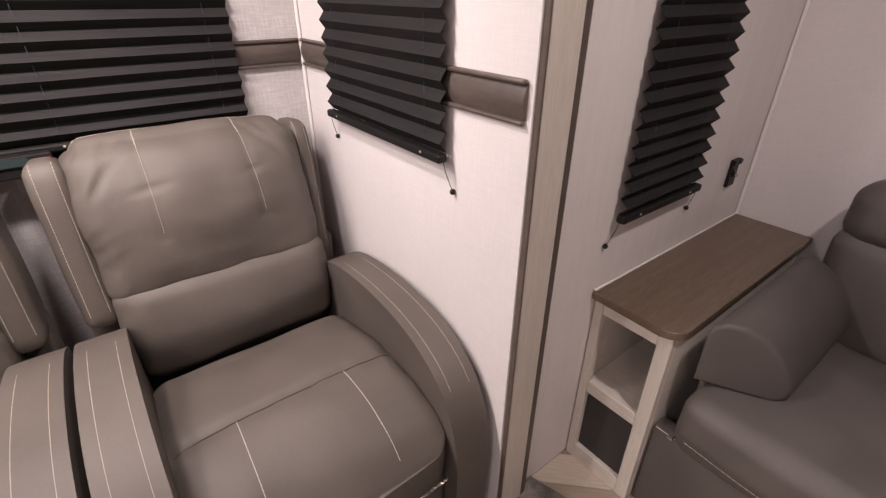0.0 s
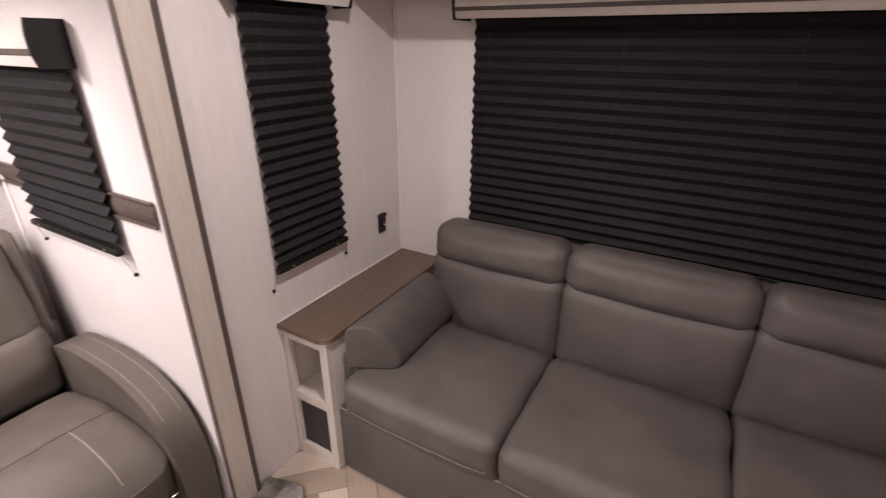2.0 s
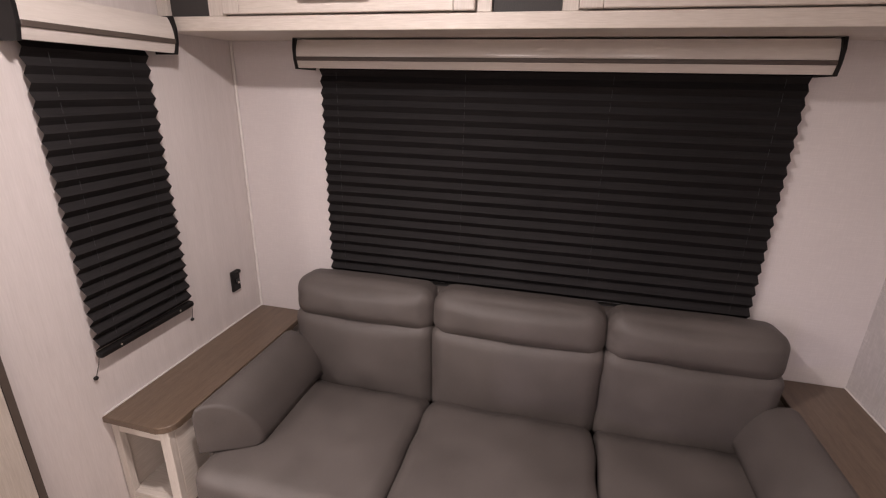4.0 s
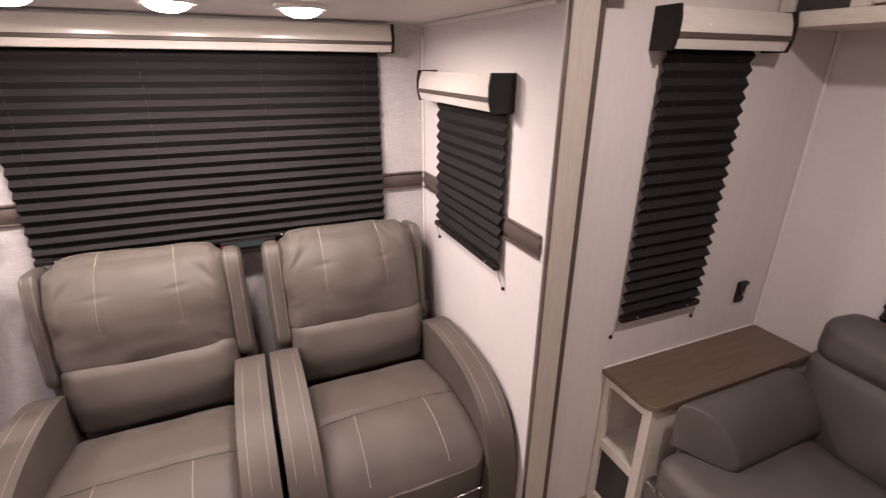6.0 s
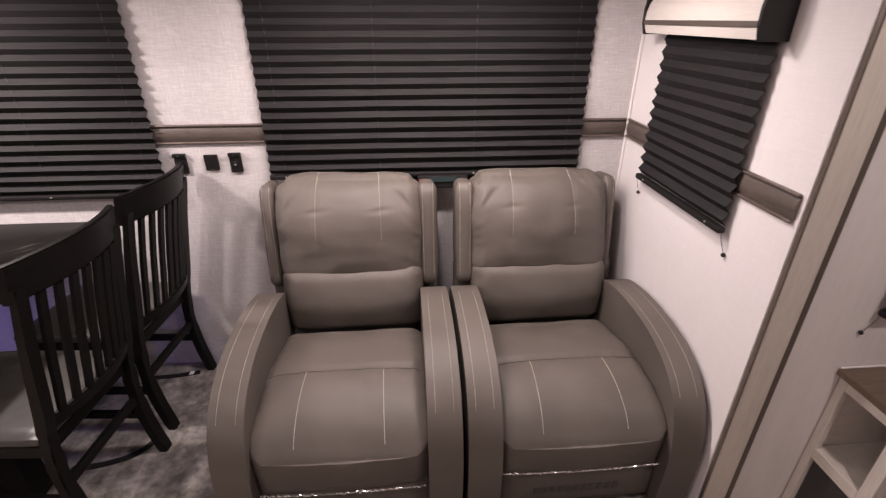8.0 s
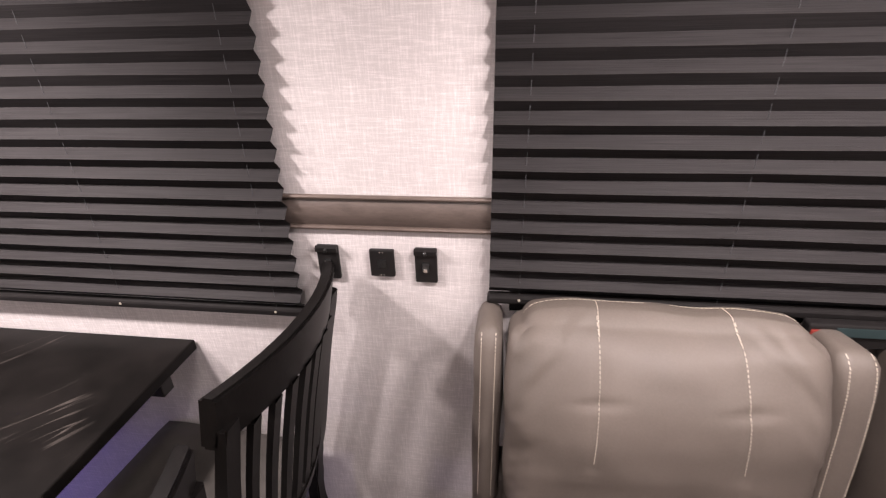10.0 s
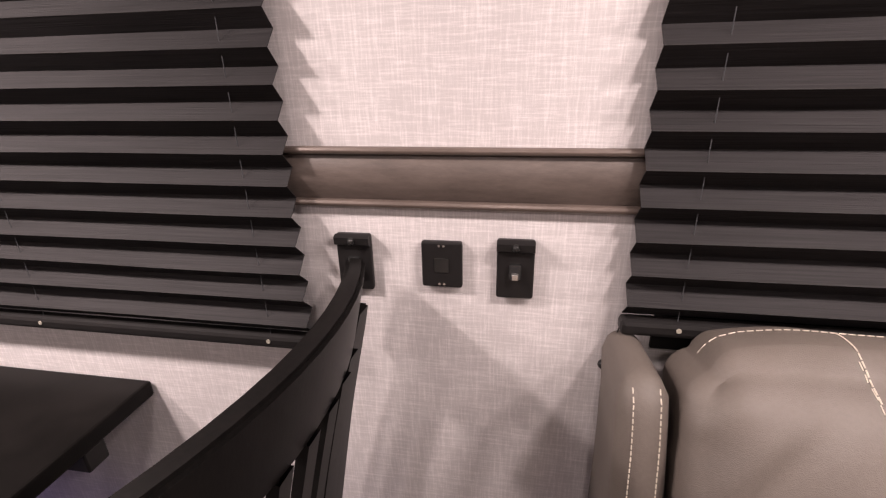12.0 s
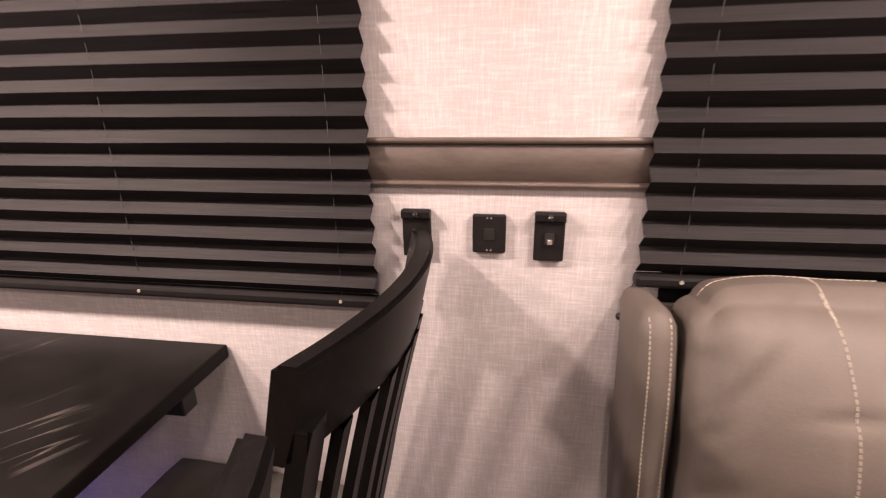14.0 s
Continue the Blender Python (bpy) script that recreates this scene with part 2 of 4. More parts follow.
def tube(bm, a, b, r, sides=8, r2=None):
    a, b = Vector(a), Vector(b)
    d = b - a
    m = Matrix.Translation((a + b) / 2) @ d.to_track_quat("Z", "Y").to_matrix().to_4x4()
    bmesh.ops.create_cone(bm, cap_ends=True, segments=sides, radius1=r, radius2=r if r2 is None else r2, depth=d.length, matrix=m)
    return bm


def sweep(bm, pts, r, sides=6):
    """A round cord through points."""
    pts = [Vector(p) for p in pts]
    rings = []
    for i, p in enumerate(pts):
        d = (pts[min(i + 1, len(pts) - 1)] - pts[max(i - 1, 0)]).normalized()
        q = d.to_track_quat("Z", "Y")
        rings.append([bm.verts.new(p + q @ Vector((r * math.cos(2 * math.pi * k / sides), r * math.sin(2 * math.pi * k / sides), 0))) for k in range(sides)])
    for ra, rb in zip(rings, rings[1:]):
        for k in range(sides):
            bm.faces.new((ra[k], ra[(k + 1) % sides], rb[(k + 1) % sides], rb[k]))
    bm.faces.new(rings[0]), bm.faces.new(rings[-1])
    return bm


def extrude(bm, outline, axis, lo, hi, bevel=0.0, seg=3):
    """A prism: outline in the plane across the axis, from lo to hi."""
    def at(u, v, w):
        return {"x": (w, u, v), "y": (u, w, v), "z": (u, v, w)}[axis]
    a = [bm.verts.new(at(u, v, lo)) for u, v in outline]
    b = [bm.verts.new(at(u, v, hi)) for u, v in outline]
    fa, fb = bm.faces.new(a), bm.faces.new(b)
    k = len(a)
    for i in range(k):
        bm.faces.new((a[i], a[(i + 1) % k], b[(i + 1) % k], b[i]))
    if bevel:
        rim = list(fa.edges) + list(fb.edges)
        bmesh.ops.bevel(bm, geom=rim, offset=bevel, segments=seg, affect="EDGES", profile=0.5)
    return bm


def cushion(size, radius, bulge=(0, 0, 0), cuts=9, lump=0.0, seed=0.0, shape=None):
    """A stuffed block: rounded edges, faces that swell, small lumps. Centred; size in full widths."""
    bm = bmesh.new()
    bmesh.ops.create_cube(bm, size=2)
    bmesh.ops.subdivide_edges(bm, edges=bm.edges[:], cuts=cuts, use_grid_fill=True)
    half = Vector(size) / 2
    for v in bm.verts:
        u = v.co.copy()
        p = Vector((u.x * half.x, u.y * half.y, u.z * half.z))
        core = Vector([max(-(h - radius), min(h - radius, c)) for c, h in zip(p, half)])
        d = p - core
        # spread the vertices round the rounded edge
        if d.length > 1e-6:
            d = Vector([c ** 3 if abs(c) > 0 else 0 for c in d / max(abs(x) for x in d)]) * 0.35 + d / max(abs(x) for x in d) * 0.65
            p = core + d.normalized() * radius
        f = [(1 - u.x ** 2), (1 - u.y ** 2), (1 - u.z ** 2)]
        p.x += math.copysign(bulge[0] * f[1] * f[2], u.x) if abs(u.x) > 0.99 else 0
        p.y += math.copysign(bulge[1] * f[0] * f[2], u.y) if abs(u.y) > 0.99 else 0
        p.z += math.copysign(bulge[2] * f[0] * f[1], u.z) if abs(u.z) > 0.99 else 0
        if lump:
            p += Vector(noise.noise_vector(p * 9 + Vector((seed, seed * 2, 0)))) * lump
        if shape:
            p = shape(p, u)
        v.co = p
    return bm


def stitches(bm_target, name, pts, way, parent, dash=0.009, gap=0.003, r=0.0007, thread=None):
    """A row of thread dashes laid on a cushion, along a line thrown onto it in one direction."""
    from mathutils.bvhtree import BVHTree
    tree = BVHTree.FromBMesh(bm_target)
    way = Vector(way).normalized()
    out = bmesh.new()
    for a, b in zip(pts, pts[1:]):
        a, b = Vector(a), Vector(b)
        k = max(1, int((b - a).length / (dash + gap)))
        for i in range(k):
            ends = []
            for f in (i / k, (i + dash / (dash + gap)) / k):
                hit = tree.ray_cast(a.lerp(b, f), way)[0]
                if hit:
                    ends.append(hit - way * 0.0006)
            if len(ends) == 2 and 0.003 < (ends[1] - ends[0]).length < 0.05:
                tube(out, ends[0], ends[1], r, 5)
    return part(name, out, thread or THREAD, parent, "" if thread else "pale contrast stitching")


def wall(name, axis, lo, hi, a, b, z0, z1, holes, material, label):
    """An upright slab across x or y from lo to hi, from a to b along the other axis, with openings (a0, a1, z0, z1)."""
    us = sorted({a, b, *[h[0] for h in holes], *[h[1] for h in holes]})
    zs = sorted({z0, z1, *[h[2] for h in holes], *[h[3] for h in holes]})
    bm = bmesh.new()
    solid = {}
    for i in range(len(us) - 1):
        for j in range(len(zs) - 1):
            um, zm = (us[i] + us[i + 1]) / 2, (zs[j] + zs[j + 1]) / 2
            solid[i, j] = not any(h[0] < um < h[1] and h[2] < zm < h[3] for h in holes)
    def quad(p):
        bm.faces.new([bm.verts.new((w, u, z) if axis == "x" else (u, w, z)) for w, u, z in p])
    for (i, j), full in solid.items():
        if not full:
            continue
        u0, u1, c0, c1 = us[i], us[i + 1], zs[j], zs[j + 1]
        for w in (lo, hi):
            quad([(w, u0, c0), (w, u1, c0), (w, u1, c1), (w, u0, c1)])
        if not solid.get((i - 1, j)):
            quad([(lo, u0, c0), (hi, u0, c0), (hi, u0, c1), (lo, u0, c1)])
        if not solid.get((i + 1, j)):
            quad([(lo, u1, c0), (hi, u1, c0), (hi, u1, c1), (lo, u1, c1)])
        if not solid.get((i, j - 1)):
            quad([(lo, u0, c0), (hi, u0, c0), (hi, u1, c0), (lo, u1, c0)])
        if not solid.get((i, j + 1)):
            quad([(lo, u0, c1), (hi, u0, c1), (hi, u1, c1), (lo, u1, c1)])
    bmesh.ops.remove_doubles(bm, verts=bm.verts, dist=1e-5)
    return structure(part(name, bm, material), label, "wall")


# ---- the shell ----
T = 0.04
WIN_N1, WIN_N2 = (-1.98, -0.96, 0.93, 1.56), (-0.39, 0.74, 0.885, 1.56)
WIN_S, WIN_M, WIN_R = (1.14, 1.53, 1.0, 1.42), (1.38, 1.63, 0.86, 1.56), (-0.93, 0.46, 0.86, 1.54)
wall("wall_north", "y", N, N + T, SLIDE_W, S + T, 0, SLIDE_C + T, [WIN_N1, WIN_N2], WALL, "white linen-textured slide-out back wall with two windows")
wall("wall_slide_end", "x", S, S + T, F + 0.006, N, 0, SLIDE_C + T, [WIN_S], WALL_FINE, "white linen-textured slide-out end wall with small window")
wall("wall_slide_far_end", "x", SLIDE_W - T, SLIDE_W, F + 0.006, N, 0, SLIDE_C + T, [], WALL, "white linen-textured slide-out end wall")
wall("wall_side_rear", "y", M, M + T, S + T + 0.002, R + T, 0, CEIL, [WIN_M], PANEL, "cream panelled side wall with narrow window")
wall("wall_side_front", "y", M, M + T, WEST, SLIDE_W - T - 0.002, 0, CEIL, [], WALL, "white side wall beyond the slide-out")
wall("wall_over_slide", "y", M, M + T, SLIDE_W - T, S + T, SLIDE_C + T + 0.002, CEIL, [], WALL, "white wall strip above the slide-out opening")
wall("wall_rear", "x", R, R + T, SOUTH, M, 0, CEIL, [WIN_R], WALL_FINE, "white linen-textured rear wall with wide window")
wall("wall_south", "y", SOUTH - T, SOUTH, WEST, R + T, 0, CEIL, [], WALL, "plain white opposite side wall")
wall("wall_west", "x", WEST - T, WEST, SOUTH, M, 0, CEIL, [], WALL, "plain white front end wall")
structure(part("ceiling", boxed((WEST, SOUTH, CEIL), (R + T, M + T, CEIL + 0.04)), CEILING), "smooth off-white ceiling panel", "ceiling")
structure(part("ceiling_slide", boxed((SLIDE_W, F + 0.03, SLIDE_C), (S, N, SLIDE_C + 0.036)), CEILING), "smooth off-white low slide-out ceiling", "ceiling")
structure(part("floor_slide", boxed((SLIDE_W, M, -0.05), (S, N, 0.0)), SHELL), "slide-out floor under the carpet", "floor")
structure(part("floor", boxed((WEST, SOUTH, -0.05), (R, M, -0.006)), SHELL), "floor under pale wood-look vinyl planks", "floor")

# carpet with a curling front edge that laps on the planks
bm = bmesh.new()
edge = [(SLIDE_W, 0.60), (-1.5, 0.60), (-0.5, 0.61), (0.5, 0.615), (0.85, 0.63), (1.02, 0.665), (1.10, 0.69), (1.165, 0.715), (1.195, 0.745), (1.195, 0.785), (1.180, 0.83), (1.165, M - 0.004)]
top = [(S + 0.11, M - 0.004), (S - 0.002, M - 0.004), (S - 0.002, N - 0.002), (SLIDE_W, N - 0.002)]
extrude(bm, edge + top, "z", 0.0005, 0.016, 0.006, 3)
structure(part("carpet", bm, CARPET, smooth=False), "mottled grey-brown plush carpet with a curling edge", "carpet")

# trims of the slide-out opening
structure(part("trim_flange", boxed((S + 0.010, F - 0.004, 0.016), (S + 0.090, F + 0.016, SLIDE_C), 0.003), FLANGE), "cream wood-grain slide-out flange trim", "trim")
structure(part("trim_flange_edge", boxed((S + 0.004, F - 0.007, 0.016), (S + 0.0095, F + 0.004, SLIDE_C), 0.001), BEAD), "thin bronze edge bead of the flange", "trim")
structure(part("trim_seal", boxed((S + 0.0915, F - 0.002, 0.016), (S + 0.108, M - 0.001, SLIDE_C)), BROWN), "dark brown slide-out wiper seal", "trim")
structure(part("trim_fascia", boxed((SLIDE_W, F - 0.012, SLIDE_C + 0.006), (S + 0.180, M - 0.001, CEIL - 0.001), 0.004), CREAM_X), "cream wood-grain fascia above the slide-out", "trim")
structure(part("trim_fascia_lip", boxed((SLIDE_W, F - 0.016, SLIDE_C + 0.0), (S + 0.182, F - 0.002, SLIDE_C + 0.0055), 0.001), BEAD), "thin dark lip under the fascia", "trim")
structure(part("trim_slide_ceiling", boxed((S - 0.014, F + 0.03, SLIDE_C - 0.014), (S - 0.001, N - 0.001, SLIDE_C - 0.001), 0.003), WHITE), "white cove strip along the slide-out ceiling", "trim")
for nm, x0, y0 in (("trim_corner_slide", S - 0.011, N - 0.011), ("trim_corner_rear", R - 0.011, M - 0.011)):
    structure(part(nm, boxed((x0, y0, 0.018), (x0 + 0.010, y0 + 0.010, SLIDE_C - 0.04), 0.004), WHITE), "white corner cove strip", "trim")


def belt_rail(name, lo, hi, out, label):
    """Brown wainscot belt with a bead above and below; out: the way it faces."""
    rail = thing(name, lo, label, "trim", kind="structure")
    a, b = Vector((0, 0, 0)), Vector(hi) - Vector(lo)
    o = Vector(out)
    def slab(z0, z1, d, mat_, nm, bev):
        p, q = a + Vector((0, 0, z0)), b + o * d + Vector((0, 0, z1 - b.z))
        l = [min(x, y) for x, y in zip(p, q)]
        h = [max(x, y) for x, y in zip(p, q)]
        part(nm, boxed(l, h, bev), mat_, rail)
    arc = [(-0.0005, 0.008)] + [(0.002 + 0.0085 * math.sin(math.pi * f / 8), 0.008 + 0.058 * f / 8) for f in range(9)] + [(-0.0005, 0.066)]
    if o.x:
        part("board", extrude(bmesh.new(), [(o.x * d, z) for d, z in arc], "y", a.y, b.y), BELT, rail, smooth=True)
    else:
        part("board", extrude(bmesh.new(), [(o.y * d, z) for d, z in arc], "x", a.x, b.x), BELT, rail, smooth=True)
    slab(0.0, 0.009, 0.012, BEAD, "bead", 0.004)
    slab(0.065, 0.074, 0.012, BEAD, "bead", 0.004)
    return rail


belt_rail("belt_rail_north", (SLIDE_W + 0.01, N - 0.0005, 1.065), (S - 0.013, N - 0.0005, 1.074), (0, -1, 0), "dark brown wooden belt rail on the white wall")
belt_rail("belt_rail_end", (S - 0.0005, F + 0.018, 1.065), (S - 0.0005, N - 0.013, 1.065), (-1, 0, 0), "dark brown wooden belt rail round the slide-out end")


# ---- windows, pleated blinds, valances ----
def place_on(ob, wall_kind):
    """Things are built facing -y with the wall at y = 0; turn them onto their wall."""
    x, y, z = ob.location
    turn = {"N": 0, "S": -90, "R": -90, "M": 0}[wall_kind]
    ob.rotation_euler = (0, 0, radians(turn))
    return ob


def window(name, place, w, z0, z1, wall_kind):
    win = thing(name, (*place, z0), "black-framed window with dark night glass", "window", kind="structure")
    h = z1 - z0
    bm = bmesh.new()
    for lo, hi in (((-w / 2, 0, 0), (w / 2, T, 0.03)), ((-w / 2, 0, h - 0.03), (w / 2, T, h)), ((-w / 2, 0, 0.03), (-w / 2 + 0.03, T, h - 0.03)), ((w / 2 - 0.03, 0, 0.03), (w / 2, T, h - 0.03))):
        box(bm, lo, hi)
    part("window_frame", bm, BLACK, win)
    part("pane", boxed((-w / 2 + 0.031, T * 0.5, 0.031), (w / 2 - 0.031, T * 0.5 + 0.005, h - 0.031)), GLASS, win)
    return place_on(win, wall_kind)


def blind(place, w, z0, z1, wall_kind, label, group="pleated blinds", pitch=0.0388, depth=0.025, cords=3, stretch=0.0, knobs=True):
    """A pleated blind: folded cloth, bottom rail with rivets, cord bits at each fold, two corner cords with knobs."""
    ob = thing("pleated_blind", (*place, z0), label, "blind", group)
    h = z1 - z0
    bm = bmesh.new()
    folds = max(4, round((h - 0.02) / pitch))
    prev = None
    xs = [-w / 2 + w * i / 24 for i in range(25)]
    for k in range(2 * folds + 1):
        f = k / (2 * folds)
        z = 0.018 + (h - 0.018) * (f + stretch * f * (f - 1))
        y = -0.0145 - (depth if k % 2 else 0.0) * (1.0 - 0.30 * f)
        row = [bm.verts.new((x, y + 0.0016 * noise.noise(Vector((x * 4 + place[0], k * 0.7, z0))), z + 0.0016 * noise.noise(Vector((x * 3, k * 1.3, place[1]))))) for x in xs]
        if prev:
            for i in range(24):
                bm.faces.new((prev[i], prev[i + 1], row[i + 1], row[i]))
        prev = row
    cloth = part("pleated_cloth", bm, FABRIC, ob)
    s = cloth.modifiers.new("thick", "SOLIDIFY")
    s.thickness = 0.0012
    rail = part("bottom_rail", boxed((-w / 2 - 0.004, -0.036, -0.002), (w / 2 + 0.004, -0.012, 0.018), 0.006), BLACK, ob, "black bottom rail")
    spots = [-w / 2 + 0.06 + (w - 0.12) * i / (cords - 1) for i in range(cords)]
    for x in spots:
        bm = bmesh.new()
        tube(bm, (x, -0.0145 - depth * 0.60, 0.016), (x, -0.0145 - depth * 0.42, h - 0.01), 0.0005, 6)
        part("cord", bm, CORD, ob, "thin grey lift cord through the folds")
    for x in spots:
        bm = bmesh.new()
        tube(bm, (x, -0.035, 0.010), (x, -0.0372, 0.010), 0.0030, 10)
        part("rivet", bm, BRASS, rail, "brass rivet")
    if knobs:
        for sgn in (-1, 1):
            x = sgn * (w / 2 + 0.002)
            bm = bmesh.new()
            sweep(bm, [(x, -0.024, 0.008), (x + sgn * 0.004, -0.020, -0.02), (x + sgn * 0.010, -0.008, -0.058)], 0.0009)
            part("hold_down_cord", bm, BLACK, ob)
            bm = bmesh.new()
            bmesh.ops.create_uvsphere(bm, u_segments=12, v_segments=8, radius=0.0065, matrix=Matrix.Translation((x + sgn * 0.011, -0.006, -0.064)))
            part("hold_down_knob", bm, BLACK, ob, "small black hold-down knob", smooth=True)
    return place_on(ob, wall_kind)


def valance(place, w, z0, z1, depth, wall_kind, label):
    """A wooden box valance: bowed cream face, brown band, pale lower lip, black end caps."""
    ob = thing("window_valance", (*place, z0), label, "valance", "window valances")
    h, c = z1 - z0, 0.010
    bow = [(-depth + 0.0125 * (2 * f / 10 - 0.9) ** 2, h * f / 10) for f in range(11)]
    body = bow + [(-depth + 0.030, h), (-depth + 0.022, h * 0.5), (-depth + 0.026, 0)]
    grainm = CREAM_X
    part("face_board", extrude(bmesh.new(), body, "x", -w / 2 + c, w / 2 - c), GLOSS_X, ob, smooth=True)
    part("top_board", boxed((-w / 2 + c, -depth + 0.024, h - 0.012), (w / 2 - c, -0.002, h - 0.002)), grainm, ob)
    part("band", boxed((-w / 2 + c, -depth - 0.004, h * 0.26), (w / 2 - c, -depth + 0.012, h * 0.40), 0.002), BROWN, ob, "dark brown band")
    for s in (-1, 1):
        x0, x1 = sorted((s * w / 2, s * (w / 2 - c)))
        cap = [(-0.001, -0.004), (-depth + 0.004, -0.004), (-depth - 0.005, h * 0.3), (-depth - 0.005, h * 0.7), (-depth, h + 0.004), (-0.001, h + 0.004)]
        part("end_cap", extrude(bmesh.new(), cap, "x", x0, x1, 0.002, 2), BLACK, ob, "black end cap")
    return place_on(ob, wall_kind)


def lay(a, b):
    return (a + b) / 2, b - a


for nm, wn, kind in (("window_1", WIN_N1, "N"), ("window_2", WIN_N2, "N"), ("window_4", WIN_M, "M")):
    c, w = lay(wn[0], wn[1])
    window(nm, (c, N if kind == "N" else M), w - 0.004, wn[2] + 0.002, wn[3] - 0.002, kind)
for nm, wn, x in (("window_3", WIN_S, S), ("window_5", WIN_R, R)):
    c, w = lay(wn[0], wn[1])
    window(nm, (x, c), w - 0.004, wn[2] + 0.002, wn[3] - 0.002, "S")

c, w = lay(-2.08, -0.835)
blind((c, N), w, 0.865, 1.615, "N", "wide black pleated blind above the dining table", cords=4, depth=0.022)
c, w = lay(-0.431, 0.805)
blind((c, N), w, 0.925, 1.615, "N", "wide black pleated blind behind the recliners", cords=4, depth=0.022)
c, w = lay(1.085, 1.595)
blind((S, c), w, 0.955, 1.455, "S", "small black pleated blind on the slide-out end", cords=2, depth=0.017)
c, w = lay(1.330, 1.674)
blind((c, M), w, 0.798, 1.622, "M", "narrow black pleated blind above the end table", cords=2, depth=0.020)
c, w = lay(-0.985, 0.526)
blind((R, c), w, 0.805, 1.605, "R", "wide black pleated blind behind the sofa", cords=4, depth=0.023)
c, w = lay(-0.46, 0.85)
valance((c, N), w, 1.616, 1.707, 0.10, "N", "cream wooden valance with brown band above the recliners")
c, w = lay(-2.13, -0.80)
valance((c, N), w, 1.616, 1.707, 0.10, "N", "cream wooden valance with brown band above the dining table")
c, w = lay(1.073, 1.655)
valance((S, c), w, 1.451, 1.551, 0.08, "S", "short cream wooden valance with black end caps")
c, w = lay(1.290, 1.738)
valance((c, M), w, 1.616, 1.713, 0.08, "M", "short cream wooden valance beside the overhead cabinet")
c, w = lay(-1.0, 0.564)
valance((R, c), w, 1.587, 1.674, 0.13, "R", "long cream wooden valance under the overhead cabinet")

# escape latch below the blind behind the recliners
latch = thing("window_latch", (0.246, N - 0.004, 0.884), "black window latch bar with red tabs and teal label", "latch")
part("mount", boxed((-0.085, -0.062, 0), (0.085, 0.0, 0.022), 0.003), BLACK, latch)
bar = part("bar", boxed((-0.100, -0.066, 0.0225), (0.100, -0.042, 0.052), 0.004), BLACK, latch)
for s in (-1, 1):
    lo, hi = sorted((s * 0.072, s * 0.097))
    part("tab", boxed((lo, -0.069, 0.030), (hi, -0.0665, 0.042), 0.002), RED, bar, "red release tab")
part("label", boxed((-0.055, -0.0680, 0.029), (0.055, -0.0665, 0.047)), TEAL, bar, "dark teal label")


# ---- outlets and switches ----
def outlet(place, w, h, label, kind, wall_kind="N"):
    ob = thing("wall_outlet" if kind != "blank" else "cover_plate", place, label, "outlet" if kind != "blank" else "plate", "wall plates")
    ob_plate = part("plate", boxed((-w / 2, -0.010, -h / 2), (w / 2, 0, h / 2), 0.003, 3), BLACK, ob)
    if kind == "blank":
        part("panel", boxed((-w * 0.18, -0.0112, -h * 0.16), (w * 0.18, -0.0098, h * 0.16), 0.0005), BLACK_GLOSS, ob)
        for s in (-1, 1):
            bm = bmesh.new()
            tube(bm, (-0.003, -0.0095, s * h * 0.42), (-0.003, -0.0108, s * h * 0.42), 0.0016, 8)
            tube(bm, (0.003, -0.0095, s * h * 0.42), (0.003, -0.0108, s * h * 0.42), 0.0016, 8)
            part("screw", bm, STEEL, ob)
    else:
        part("brow", extrude(bmesh.new(), [(-0.010, h * 0.30), (-0.016, h * 0.34), (-0.017, h * 0.46), (-0.010, h * 0.5)], "x", -w / 2, w / 2), BLACK, ob)
        bm = bmesh.new()
        bmesh.ops.create_uvsphere(bm, u_segments=12, v_segments=8, radius=0.0055, matrix=Matrix.Translation((0, -0.0165, h * 0.40)))
        part("indicator", bm, BLACK_GLOSS, ob, smooth=True)
        part("rocker", extrude(bmesh.new(), [(-0.0095, h * 0.12), (-0.0135, h * 0.10), (-0.017, -h * 0.12), (-0.0095, -h * 0.14)], "x", -w * 0.16, w * 0.16, 0.0006, 1), BLACK_GLOSS, ob)
        part("lever", boxed((-w * 0.09, -0.021, -h * 0.12), (w * 0.09, -0.013, -h * 0.02), 0.001), STEEL, ob, "pale lever tip")
    return place_on(ob, wall_kind)


outlet((-0.768, N - 0.0005, 0.990), 0.046, 0.078, "black wall switch with pale lever below the belt rail", "switch")
outlet((-0.653, N - 0.0005, 0.992), 0.052, 0.062, "square black cover plate below the belt rail", "blank")
outlet((-0.561, N - 0.0005, 0.990), 0.046, 0.078, "black wall switch with pale lever beside the recliner", "switch")
outlet((1.932, M - 0.0005, 0.784), 0.046, 0.085, "black wall outlet above the end table", "switch", "M")


